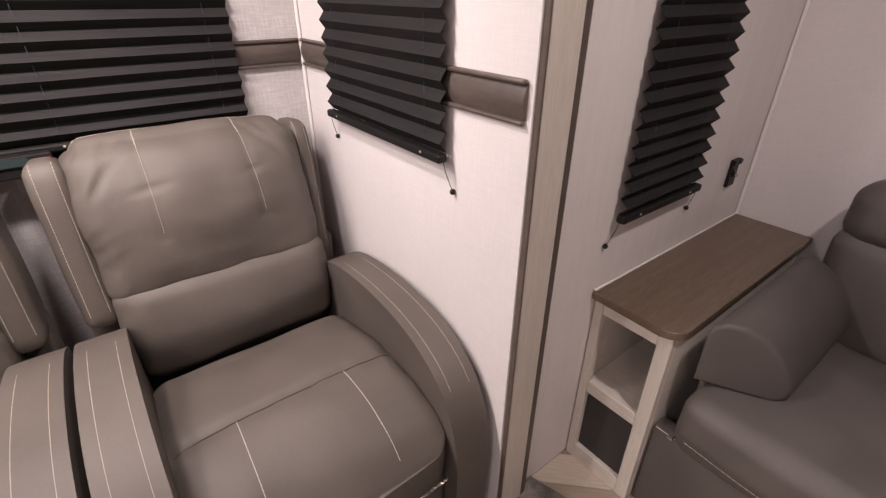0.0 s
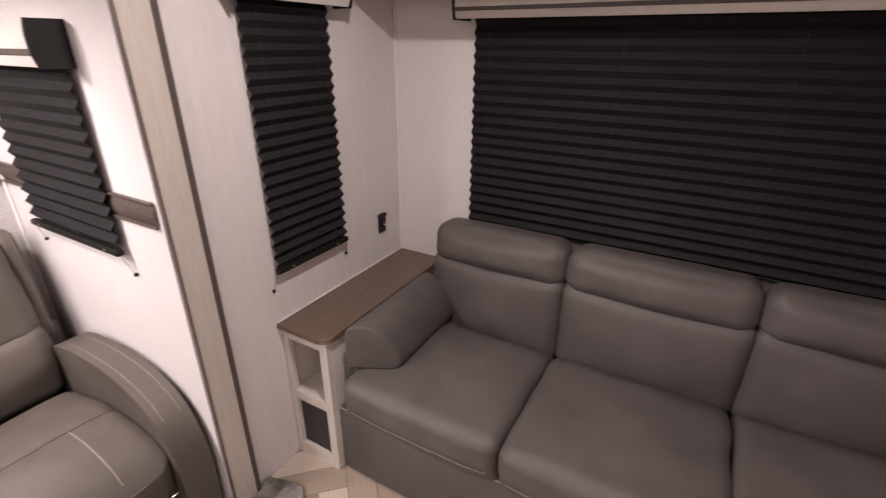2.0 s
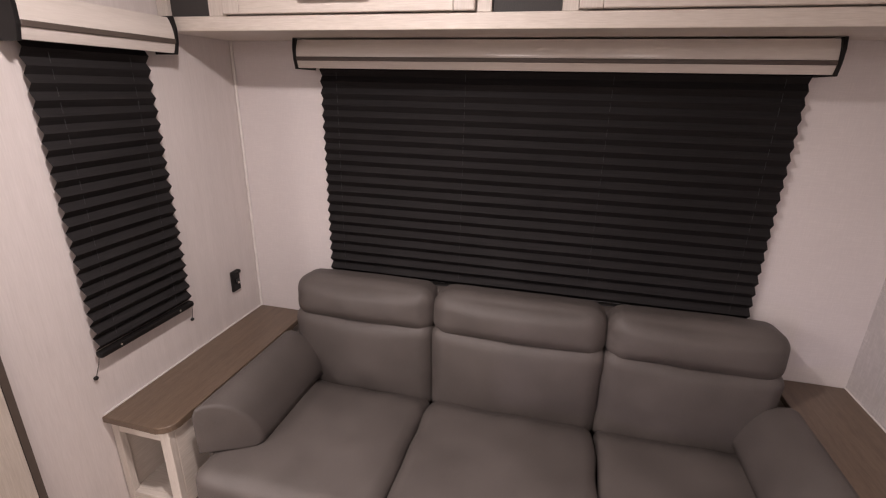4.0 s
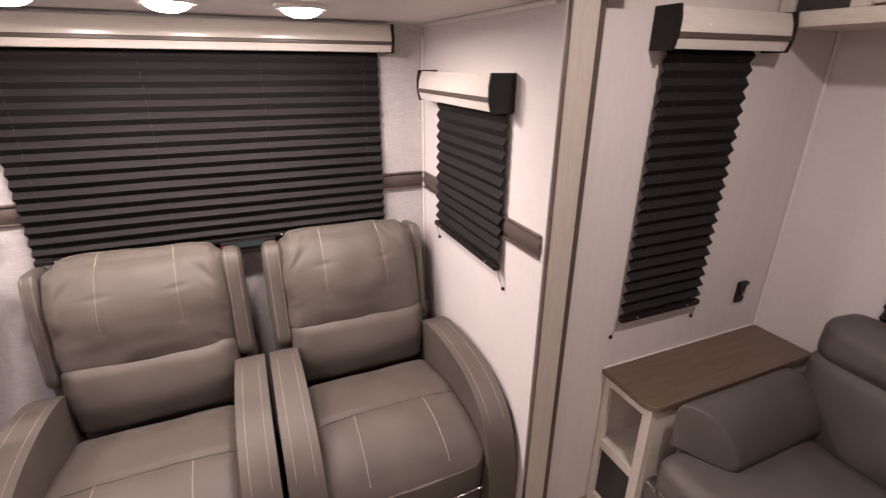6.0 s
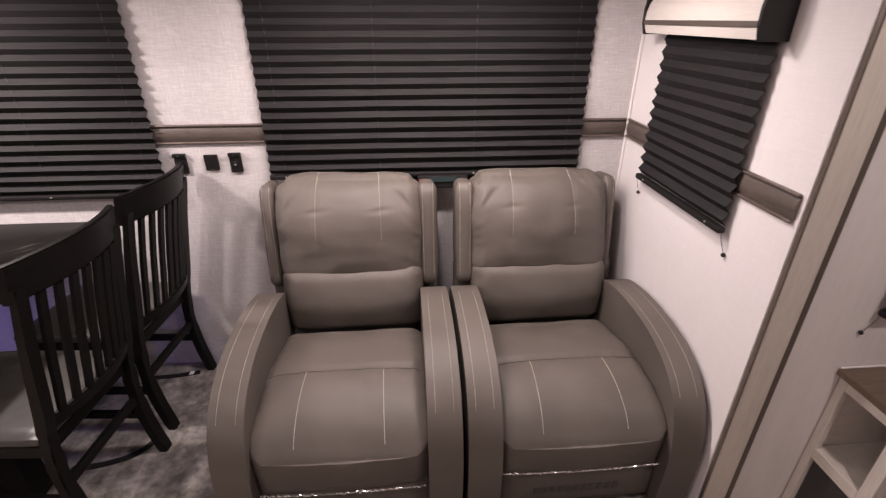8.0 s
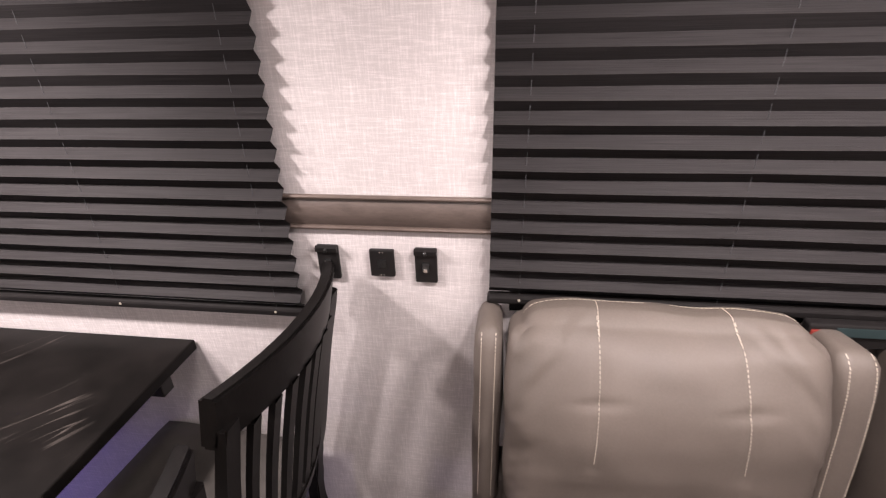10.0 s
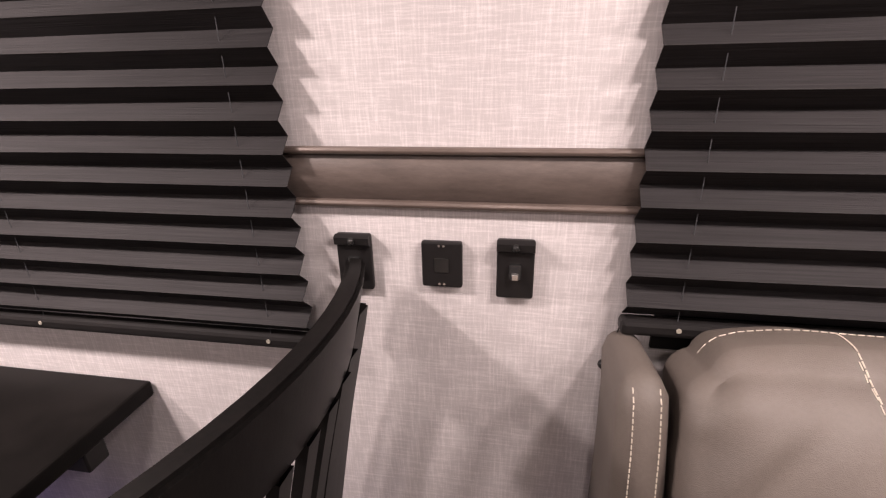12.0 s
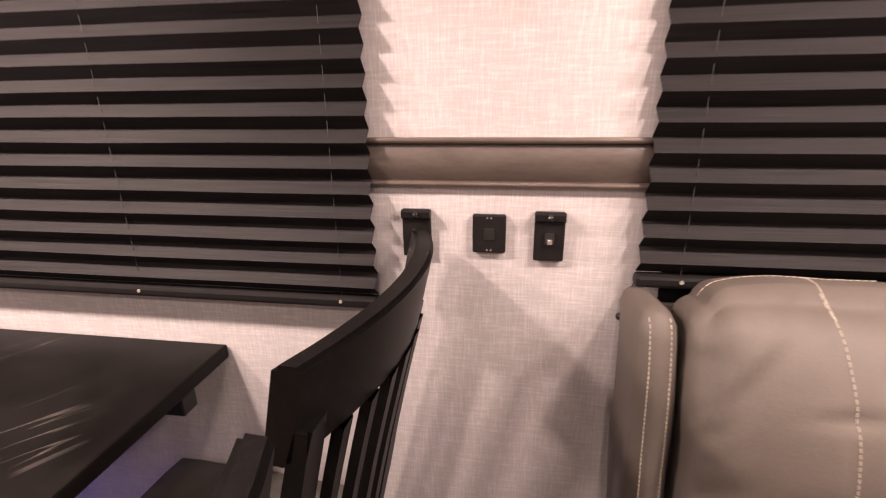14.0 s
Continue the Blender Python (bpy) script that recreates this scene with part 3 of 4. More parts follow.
# ---- lamps in the ceilings ----
def ceiling_lamp(place, group):
    ob = thing("ceiling_lamp", place, "round white recessed puck lamp, lit", "lamp", group)
    bm = bmesh.new()
    ring = [(0.056, 0.0), (0.072, 0.0), (0.072, -0.006), (0.067, -0.012), (0.056, -0.012)]
    k = 28
    rings = [[bm.verts.new((r * math.cos(2 * math.pi * i / k), r * math.sin(2 * math.pi * i / k), z)) for r, z in ring] for i in range(k)]
    for i in range(k):
        for j in range(len(ring)):
            a, b = rings[i], rings[(i + 1) % k]
            bm.faces.new((a[j], a[(j + 1) % len(ring)], b[(j + 1) % len(ring)], b[j]))
    part("rim", bm, WHITE, ob, smooth=False)
    bm = bmesh.new()
    bmesh.ops.create_uvsphere(bm, u_segments=24, v_segments=8, radius=1, matrix=Matrix.Translation((0, 0, -0.006)) @ Matrix.Diagonal((0.0555, 0.0555, 0.027, 1)))
    lens = part("lens", bm, LAMP_GLOW, ob, "glowing frosted lens", smooth=True)
    return ob


for x, y in SLIDE_LAMPS:
    ceiling_lamp((x, y, SLIDE_C), "slide-out ceiling lamps")
for x, y in ROOM_LAMPS:
    ceiling_lamp((x, y, CEIL), "main ceiling lamps")


# ---- overhead cabinet ----
CF = 1.76
cab = thing("overhead_cabinet", (CF, 0, 1.678), "cream wooden overhead cabinet with dark glass doors above the sofa", "cabinet")
part("carcass", boxed((0.02, SOUTH + 0.004, 0.002), (R - CF - 0.002, M - 0.004, CEIL - 1.678 - 0.004)), CREAM_Y, cab)
part("bottom_rail", boxed((-0.006, SOUTH + 0.004, 0.0), (0.0195, M - 0.004, 0.040), 0.003), CREAM_Y, cab)
part("top_rail", boxed((-0.002, SOUTH + 0.004, 0.350), (0.0195, M - 0.004, 0.380), 0.003), CREAM_Y, cab)
for y0, y1 in ((0.852, 0.713), (-0.122, -0.293), (-1.112, -1.25)):
    part("speaker_panel", boxed((0.010, y1, 0.0405), (0.0195, y0, 0.3495)), GREY_PANEL, cab, "charcoal open cubby panel")
for y0, y1 in ((0.892, 0.853), (0.712, 0.655), (-0.081, -0.121), (-0.294, -0.333), (-1.073, -1.111), (-1.251, -1.330)):
    part("stile", boxed((-0.002, y1 + 0.0005, 0.0405), (0.0195, y0 - 0.0005, 0.3495), 0.001), CREAM_V, cab)


def cabinet_door(y0, y1, h0, h1):
    w = y0 - y1
    door = part("door", boxed((-0.020, y1, 0.043), (-0.002, y1 + 0.055, 0.345), 0.003), CREAM_V, cab, "cream framed door with dark glass")
    part("stile", boxed((-0.020, y0 - 0.055, 0.043), (-0.002, y0, 0.345), 0.003), CREAM_V, door)
    part("rail", boxed((-0.0195, y1 + 0.0555, 0.043), (-0.002, y0 - 0.0555, 0.100), 0.003), CREAM_Y, door)
    part("rail", boxed((-0.0195, y1 + 0.0555, 0.290), (-0.002, y0 - 0.0555, 0.345), 0.003), CREAM_Y, door)
    part("pane", boxed((-0.013, y1 + 0.056, 0.1005), (-0.008, y0 - 0.056, 0.2895)), GLASS, door, "dark glass pane")
    bm = boxed((-0.048, h1, 0.076), (-0.038, h0, 0.086), 0.003)
    box(bm, (-0.040, h1 + 0.012, 0.077), (-0.0195, h1 + 0.020, 0.085))
    box(bm, (-0.040, h0 - 0.020, 0.077), (-0.0195, h0 - 0.012, 0.085))
    part("handle", bm, BLACK, door, "black bar handle")


cabinet_door(0.654, -0.080, 0.400, 0.200)
cabinet_door(-0.334, -1.072, -0.604, -0.804)


# ---- end tables ----
def end_table(y_wall, sgn, label):
    """Built from the wall side: a panelled stand with two cubbies and an oak top. sgn: +1 when the wall lies towards +y."""
    ob = thing("end_table", (1.307, y_wall, 0), label, "end table", "end tables")
    y = lambda v: -sgn * v
    def slab(nm, x0, x1, a, b, z0, z1, m, bev=0.002, lab=""):
        lo, hi = sorted((y(a), y(b)))
        return part(nm, boxed((x0, lo, z0), (x1, hi, z1), bev), m, ob, lab)
    w, depth = 0.228, R - 1.307
    bm = bmesh.new()
    arc = [(0.045 * (1 - math.cos(t)), w - 0.045 + 0.045 * math.sin(t)) for t in [i * math.pi / 12 for i in range(7)]]
    outline = [(0, 0.002)] + arc + [(depth - 0.003, w), (depth - 0.003, 0.002)]
    outline = [(a, y(b)) for a, b in outline]
    extrude(bm, outline, "z", 0.586, 0.608, 0.004, 3)
    part("tabletop", bm, OAK, ob, "brown wood-grain top with rounded corner")
    slab("caulk_bead", 0.004, depth - 0.004, 0.0015, 0.007, 0.6085, 0.613, WHITE, 0.001, "white caulk bead along the wall")
    slab("wall_panel", 0.040, depth - 0.004, 0.003, 0.018, 0.0, 0.585, CREAM_X)
    slab("sofa_panel", 0.040, depth - 0.004, 0.192, 0.210, 0.0, 0.585, CREAM_X)
    slab("back_panel", 0.45, 0.465, 0.0185, 0.1915, 0.0, 0.585, CREAM_V)
    slab("front_post", 0.018, 0.0395, 0.003, 0.028, 0.0, 0.585, CREAM_V)
    slab("front_post", 0.018, 0.0395, 0.176, 0.210, 0.0, 0.585, CREAM_V)
    slab("front_rail", 0.019, 0.0395, 0.0285, 0.1755, 0.545, 0.585, CREAM_Y)
    slab("front_rail", 0.019, 0.0395, 0.0285, 0.1755, 0.275, 0.315, CREAM_Y)
    slab("front_rail", 0.019, 0.0395, 0.0285, 0.1755, 0.0, 0.055, CREAM_Y)
    slab("shelf", 0.040, 0.4495, 0.0185, 0.1915, 0.297, 0.313, CREAM_Y)
    slab("dark_panel", 0.034, 0.0395, 0.0285, 0.1755, 0.0555, 0.2745, GREY_PANEL, 0, "charcoal panel in the lower cubby")
    return ob


end_table(M - 0.001, 1, "cream end table with brown wood top and cubbies")
end_table(SOUTH + 0.001, -1, "cream end table with brown wood top beside the sofa")


# ---- sofa ----
SOFA_Y = [(0.628, 0.056), (0.052, -0.528), (-0.532, -1.092)]
BACK_Y = [(0.590, 0.060), (0.054, -0.528), (-0.534, -1.054)]
sofa = thing("sofa", (1.30, -0.232, 0), "grey leather three-seat sofa with rolled headrests", "sofa")
SX, SY = -1.30, 0.232
part("base_panel", boxed((1.352 + SX, -1.122 + SY, 0.004), (1.40 + SX, 0.682 + SY, 0.30), 0.006), GREY, sofa, smooth=True)
part("base_frame", boxed((1.401 + SX, -1.08 + SY, 0.004), (2.03 + SX, 0.615 + SY, 0.28)), SHELL, sofa)
part("back_frame", boxed((1.96 + SX, -1.05 + SY, 0.281), (2.04 + SX, 0.585 + SY, 0.83), 0.02), GREY, sofa, smooth=True)


def seat_shape(p, u):
    # front edge rolls down, cushion dips a little at the back
    if u.x < 0 and p.z < 0:
        p.x += 0.030 * (-u.x) * (-p.z / 0.095)
    if p.z > 0:
        p.z += 0.006 * (p.x + 0.28) / 0.56 - 0.032 * max(0.0, min(1.0, (p.x - 0.16) / 0.09)) ** 2
    return p


def back_shape(p, u):
    # puckers run in from the side seams
    side = max(0.0, abs(u.y) - 0.74) / 0.26
    if u.x < -0.9:
        p.x += 0.009 * side * (abs(noise.noise(Vector((p.y * 8, 2.0, p.z * 30 + abs(p.y) * 25)))) - 0.2)
        p.x += 0.0015 * noise.noise(Vector((p.y * 5, 7.0, p.z * 12)))
    return p


for i, (y1, y0) in enumerate(SOFA_Y):
    bm = cushion((0.58, y1 - y0 + 0.002, 0.19), 0.038, (0.012, 0.0, 0.012), 25, 0.006, i * 3.1, seat_shape)
    bmesh.ops.translate(bm, verts=bm.verts, vec=(1.600 + SX, (y0 + y1) / 2 + SY, 0.370))
    cop = bm.copy()
    c = part("seat_cushion", bm, GREY, sofa, smooth=True)
    z = 0.345
    stitches(cop, "stitching", [(1.0 + SX, y0 + 0.03 + SY, z), (1.0 + SX, y1 - 0.03 + SY, z)], (1, 0, 0), c, r=0.0008)
    cop.free()
for i, (y1, y0) in enumerate(BACK_Y):
    bm = cushion((0.17, y1 - y0 + 0.014, 0.36), 0.044, (0.032, 0.0, 0.0), 21, 0.003, 7 + i, back_shape)
    bmesh.ops.rotate(bm, verts=bm.verts, cent=(0, 0, 0), matrix=Matrix.Rotation(radians(-2), 3, "Y"))
    bmesh.ops.translate(bm, verts=bm.verts, vec=(1.945 + SX, (y0 + y1) / 2 + SY, 0.559))
    part("back_cushion", bm, GREY, sofa, smooth=True)
    bm = cushion((0.17, y1 - y0 + 0.012, 0.172), 0.060, (0.026, 0.0, 0.004), 21, 0.003, 17 + i, back_shape)
    bmesh.ops.rotate(bm, verts=bm.verts, cent=(0, 0, 0), matrix=Matrix.Rotation(radians(6), 3, "Y"))
    bmesh.ops.translate(bm, verts=bm.verts, vec=(1.948 + SX, (y0 + y1) / 2 + SY, 0.775))
    part("headrest_roll", bm, GREY, sofa, smooth=True)


def sofa_arm(s):
    """A padded bolster that lies on the seat's end; s: +1 for the end towards +y."""
    prof = [(0.872, 0.478), (0.875, 0.612), (0.866, 0.635), (0.845, 0.646), (0.812, 0.642), (0.776, 0.622), (0.746, 0.588), (0.724, 0.546), (0.712, 0.508), (0.714, 0.480), (0.734, 0.466)]
    bm = extrude(bmesh.new(), [(s * a, b) for a, b in prof], "x", 1.385 + SX, 1.86 + SX, 0.011, 3)
    for v in bm.verts:
        if v.co.x < 1.42 + SX:
            v.co.x += (0.84 - abs(v.co.y)) * 0.62
    part("arm_bolster", bm, GREY, sofa, "rounded padded arm", smooth=True)
    lo, hi = sorted((s * 0.850, s * 0.866))
    part("arm_panel", boxed((1.40 + SX, lo, 0.02), (1.90 + SX, hi, 0.462), 0.005), GREY, sofa)


sofa_arm(1)
sofa_arm(-1)
bm = bmesh.new()
sweep(bm, [(1.350 + SX, -1.11 + SY + 0.0595 * i, 0.2985) for i in range(31)], 0.0011)
part("piping", bm, THREAD, sofa, "pale piping along the base")
part("corner_clip", boxed((1.340 + SX, 0.628 + SY, 0.296), (1.366 + SX, 0.642 + SY, 0.304), 0.002), STEEL, sofa, "small metal corner clip")


# ---- recliners ----
def smooth_line(pts, k=4):
    out = []
    n = len(pts)
    for i in range(n - 1):
        p0, p1, p2, p3 = [Vector(pts[min(max(j, 0), n - 1)]) for j in (i - 1, i, i + 1, i + 2)]
        for s in range(k):
            t = s / k
            out.append(0.5 * ((2 * p1) + (p2 - p0) * t + (2 * p0 - 5 * p1 + 4 * p2 - p3) * t * t + (3 * p1 - p0 - 3 * p2 + p3) * t ** 3))
    out.append(Vector(pts[-1]))
    return out


def recliner(outer):
    """outer: the side (-1 or 1) that faces away from the other recliner; its wing tucks in behind the cushion."""
    rec = thing("recliner", (0, 0, 0.016), "taupe leather recliner with pale contrast stitching", "recliner", "theatre recliners")
    Y = -1.35
    # arms
    curve = [(1.56, 0.530), (1.50, 0.558), (1.40, 0.576), (1.28, 0.582), (1.16, 0.573), (1.06, 0.546), (0.978, 0.495), (0.922, 0.410), (0.895, 0.290), (0.897, 0.14), (0.902, 0.02)]
    line = [(p.x + Y, p.y - 0.016) for p in smooth_line(curve)]
    for s in (-1, 1):
        lo, hi = sorted((s * 0.260, s * 0.362))
        bm = extrude(bmesh.new(), [(1.60 + Y, 0.004)] + [(1.60 + Y, 0.49)] + line, "x", lo, hi, 0.034, 5)
        bm.normal_update()
        cop = bm.copy()
        arm = part("arm", bm, TAUPE, rec, smooth=True)
        for x in (lo + 0.024, hi - 0.024):
            pts = [(x, p[0] - 0.0, p[1]) for p in line[6:-14]]
            out = bmesh.new()
            from mathutils.bvhtree import BVHTree
            tree = BVHTree.FromBMesh(cop)
            dense = [Vector(a).lerp(Vector(b), f / 4) for a, b in zip(pts, pts[1:]) for f in range(4)]
            for a, b in zip(dense[0::2], dense[2::2]):
                pa, pb = tree.find_nearest(a)[0], tree.find_nearest(b)[0]
                if pa and pb and (pb - pa).length > 0.001:
                    tube(out, pa, pb, 0.0004, 5)
            part("stitching", out, THREAD, arm, "pale contrast stitching")
        cop.free()

    # seat with a cross seam and a rolled front
    def shape(p, u):
        if u.z > 0.98:
            p.z -= 0.006 * math.exp(-((p.y + 0.03) / 0.013) ** 2)
        if p.z < 0 and u.y < 0:
            p.y += 0.030 * (-u.y) * (-p.z / 0.11) ** 2
            p.z -= (0.115 if outer < 0 else 0.090) * (-p.z / 0.11) * min(1.0, -u.y * 1.6)
        if p.y > 0.0 and p.z > 0:
            p.z -= 0.040 * min(1.0, p.y / 0.22) ** 1.5
        side = max(0.0, abs(u.x) - 0.72) / 0.28
        p.z += 0.006 * side * noise.noise(Vector((p.x * 6, p.y * 26, 2.2)))
        if p.y < -0.07 and p.z > 0:
            t = min(1.0, (-0.07 - p.y) / 0.222)
            p.z -= 0.135 * (1.0 - math.sqrt(1.0 - t * t * 0.98)) * (p.z / 0.108)
        if u.z > 0.9:
            p.z += 0.0045 * math.exp(-((p.y + 0.03) / 0.035) ** 2) * noise.noise(Vector((p.x * 34, 4.0, p.y * 8)))
        return p
    bm = cushion((0.545, 0.57, 0.215), 0.055, (0, 0.018, 0.014), 41, 0.004, 2.0, shape)
    bmesh.ops.translate(bm, verts=bm.verts, vec=(0, 1.205 + Y, 0.326))
    cop = bm.copy()
    seat = part("seat_cushion", bm, TAUPE, rec, smooth=True)
    stitches(cop, "cross_seam", [(-0.25, 1.172 + Y, 0.9), (0.25, 1.172 + Y, 0.9)], (0, 0, -1), seat, 0.012, 0.0, 0.0011, SHELL)
    for x in (-0.125, 0.125):
        stitches(cop, "stitching", [(x, 1.170 + Y, 0.9), (x * 1.06, 0.935 + Y, 0.9)], (0, 0, -1), seat, 0.008, 0.001, 0.0010)
    cop.free()
    # lumbar
    def belly(p, u):
        if u.y < -0.9:
            side = max(0.0, abs(u.x) - 0.6) / 0.4
            p.y -= 0.007 * side * noise.noise(Vector((p.x * 10, 5.1, p.z * 28 + abs(p.x) * 20)))
        p.x *= 1.0 - 0.05 * max(0.0, -u.z)
        if u.z < 0.1:
            p.y += 0.034 * (0.1 - u.z) ** 2
        return p
    bm = cushion((0.545, 0.17, 0.290), 0.05, (0, 0.034, 0), 25, 0.006, 5.0, belly)
    bmesh.ops.rotate(bm, verts=bm.verts, cent=(0, 0, 0), matrix=Matrix.Rotation(radians(-10), 3, "X"))
    bmesh.ops.translate(bm, verts=bm.verts, vec=(0, 1.590 + Y, 0.471))
    part("lumbar_cushion", bm, TAUPE, rec, smooth=True)

    # head cushion with two rows of stitching
    def pull(p, u):
        front = max(0.0, min(1.0, (-u.y - 0.6) / 0.4))
        if front:
            for x in (-0.12, 0.12):
                p.y += 0.0032 * front * math.exp(-((p.x - x) / 0.010) ** 2) * (0.2 + 0.8 * (p.z > -0.05))
                # a tuck at the end of the row
                p.y += 0.0050 * front * math.exp(-((p.z - 0.078 - 0.12 * (p.x - x)) / 0.008) ** 2) * math.exp(-((p.x - x) / 0.040) ** 2)
            side = max(0.0, abs(u.x) - 0.66) / 0.34
            p.y += 0.0085 * front * side * (abs(noise.noise(Vector((p.x * 7 + 3 * outer, 1.7, p.z * 24 + abs(p.x) * 22)))) - 0.25)
            low = max(0.0, -u.z - 0.6) / 0.4
            p.y -= 0.0010 * front * low * math.sin(p.x * 65 + 3 * noise.noise(p * 9))
            p.y += 0.0026 * front * noise.noise(Vector((p.x * 6 + outer, 3.3, p.z * 20)))
        # folds gathered into the upper corners
        edge = abs(p.x)
        rise = max(0.0, min(1.0, (p.z - 0.03) / 0.10))
        for lean, reach in ((0.50, 0.262), (0.95, 0.285)):
            p.y -= 0.0030 * front * rise * math.exp(-((edge - reach + lean * (p.z - 0.05)) / 0.011) ** 2)
            p.y += 0.0028 * front * rise * math.exp(-((edge - reach + 0.022 + lean * (p.z - 0.05)) / 0.010) ** 2)
        # the upper part rolls back
        if p.z > 0.0:
            p.y += 0.026 * (p.z / 0.13) ** 2 * (0.5 - 0.5 * u.y)
        # the upper corners are drawn in and rounded
        k = max(0.0, abs(u.x) - 0.70) / 0.30 * max(0.0, u.z - 0.66) / 0.34
        p.z -= 0.008 * k ** 2
        p.x -= math.copysign(0.012 * k ** 2, p.x)
        if p.x * outer > 0 and outer > 0:
            p.x *= 0.972
        p.x += math.copysign(0.0008 * max(0.0, abs(u.x) - 0.9) / 0.1 * math.sin(p.z * 90 + 3 * noise.noise(p * 8)), p.x)
        return p
    bm = cushion((0.540, 0.17, 0.40), 0.046, (0.004, 0.030, 0.010), 57, 0.007, 9.0 + outer, pull)
    bmesh.ops.rotate(bm, verts=bm.verts, cent=(0, 0, 0), matrix=Matrix.Rotation(radians(-11), 3, "X"))
    bmesh.ops.translate(bm, verts=bm.verts, vec=(0, 1.655 + Y, 0.745))
    cop = bm.copy()
    head = part("head_cushion", bm, TAUPE, rec, smooth=True)
    for x in (-0.12, 0.12):
        stitches(cop, "stitching", [(x * 0.97, -0.5, 0.948), (x * 1.01, -0.5, 0.735)], (0, 1, 0), head, 0.0042, 0.0020, 0.0006)
    for s in (-1, 1):
        stitches(cop, "stitching", [(s * 0.112, 0.388, 1.3), (s * 0.116, 0.300, 1.3)], (0, 0, -1), head, 0.006, 0.0015, 0.0008)
        stitches(cop, "stitching", [(s * 0.245, 0.372, 1.3), (s * 0.205, 0.384, 1.3), (s * 0.02, 0.390, 1.3)], (0, 0, -1), head, 0.006, 0.0025, 0.0006)
        stitches(cop, "stitching", [(s * 0.255, -0.5, 0.581), (s * 0.185, -0.5, 0.575)], (0, 1, 0), head, 0.006, 0.0015, 0.0008)
    cop.free()
    # wings
    for s in (-1, 1):
        tuck = s == outer
        wx, wy = (0.299, 0.0) if not tuck else (0.308, 0.020) if outer < 0 else (0.287, 0.036)
        bm = cushion((0.052 if tuck and outer > 0 else 0.050 if tuck else 0.070, 0.145, 0.404), 0.023, (0.004, 0.006, 0.004), 19, 0.003, 3.0 + s)
        for v in bm.verts:
            v.co.y += 0.02 * max(0.0, v.co.z - 0.12) ** 2 / 0.01
        bmesh.ops.rotate(bm, verts=bm.verts, cent=(0, 0, 0), matrix=Matrix.Rotation(radians(-9), 3, "X"))
        bmesh.ops.translate(bm, verts=bm.verts, vec=(s * wx, 1.668 + wy + Y, 0.711))
        cop = bm.copy()
        wing = part("wing", bm, TAUPE, rec, smooth=True)
        for dx in ((-0.013, 0.013) if tuck else (-0.020, 0.020)):
            stitches(cop, "stitching", [(s * wx + dx, -0.5, 0.915), (s * wx + dx, -0.5, 0.56)], (0, 1, 0), wing, 0.004, 0.0022, 0.0007)
        cop.free()
    # back shell, base
    part("back_shell", boxed((-0.335, 1.63 + Y, 0.10), (0.335, 1.72 + Y, 0.57), 0.02), TAUPE, rec, smooth=True)
    part("base", boxed((-0.26, 1.02 + Y, 0.0), (0.26, 1.58 + Y, 0.10)), SHELL, rec, "dark base under the seat")
    # footrest
    bm = cushion((0.525, 0.06, 0.215), 0.022, (0, 0.008, 0), 9, 0.003, 4.0)
    bmesh.ops.translate(bm, verts=bm.verts, vec=(0, 0.966 + Y, 0.1375 - (0.024 if outer < 0 else 0.0)))
    foot = part("footrest", bm, TAUPE, rec, smooth=True)
    out = bmesh.new()
    for k in range(11):
        x = -0.142 + k * 0.026
        box(out, (x, 0.9265 + Y, 0.100), (x + 0.017, 0.9300 + Y, 0.126))
    part("embossed_mark", out, MARK, foot, "faint dark embossed bars")
    drop = 0.026 if outer < 0 else 0.0
    pts = []
    for k in range(120):
        x = -0.25 + 0.50 * k / 119
        pts.append((x, 0.918 + Y + 0.006 * noise.noise(Vector((k * 0.7, 4, outer))), 0.204 - drop + 0.010 * (x / 0.25) ** 2 + 0.004 * noise.noise(Vector((k * 0.5, 1, 3)))))
    out = sweep(bmesh.new(), pts, 0.0026, 5)
    for v in out.verts:
        v.co += Vector(noise.noise_vector(v.co * 160)) * 0.0022
    part("plastic_film_edge", out, FILM, foot, "torn edge of clear protective film")
    return rec


FILM = plain("shiny_film", (0.88, 0.86, 0.83), 0.14, 0.85, spec=1.0)
first = recliner(-1)
first.matrix_basis = pose(-0.119, 1.35, 0.016)
second = recliner(1)
second.matrix_basis = pose(0.622, 1.35, 0.016)
second["label"] = "taupe leather recliner with plastic film on its footrest"

# ---- dining table and chairs ----
TX0, TX1, TY0 = -1.84, -1.140, 0.93
table = thing("dining_table", ((TX0 + TX1) / 2, 1.36, 0.016), "black marble-look dining table against the wall", "table")
hw = (TX1 - TX0) / 2
part("tabletop", boxed((-hw, TY0 - 1.36, 0.715), (hw, N - 0.003 - 1.36, 0.743), 0.004, 2), MARBLE, table, "black laminate top with pale veins")
part("apron", boxed((-hw + 0.10, TY0 + 0.16 - 1.36, 0.655), (hw - 0.10, N - 0.06 - 1.36, 0.7145)), EBONY, table)
part("bracket", boxed((hw - 0.050, 0.305, 0.680), (hw - 0.004, 0.340, 0.7145), 0.003), BLACK, table, "small black bracket")
part("panel_leg", boxed((-hw + 0.03, -0.28, 0.03), (hw - 0.03, -0.20, 0.6545), 0.004), EBONY, table)
part("foot", boxed((-hw + 0.04, -0.31, 0.0), (hw - 0.04, -0.17, 0.0295), 0.006), EBONY, table)


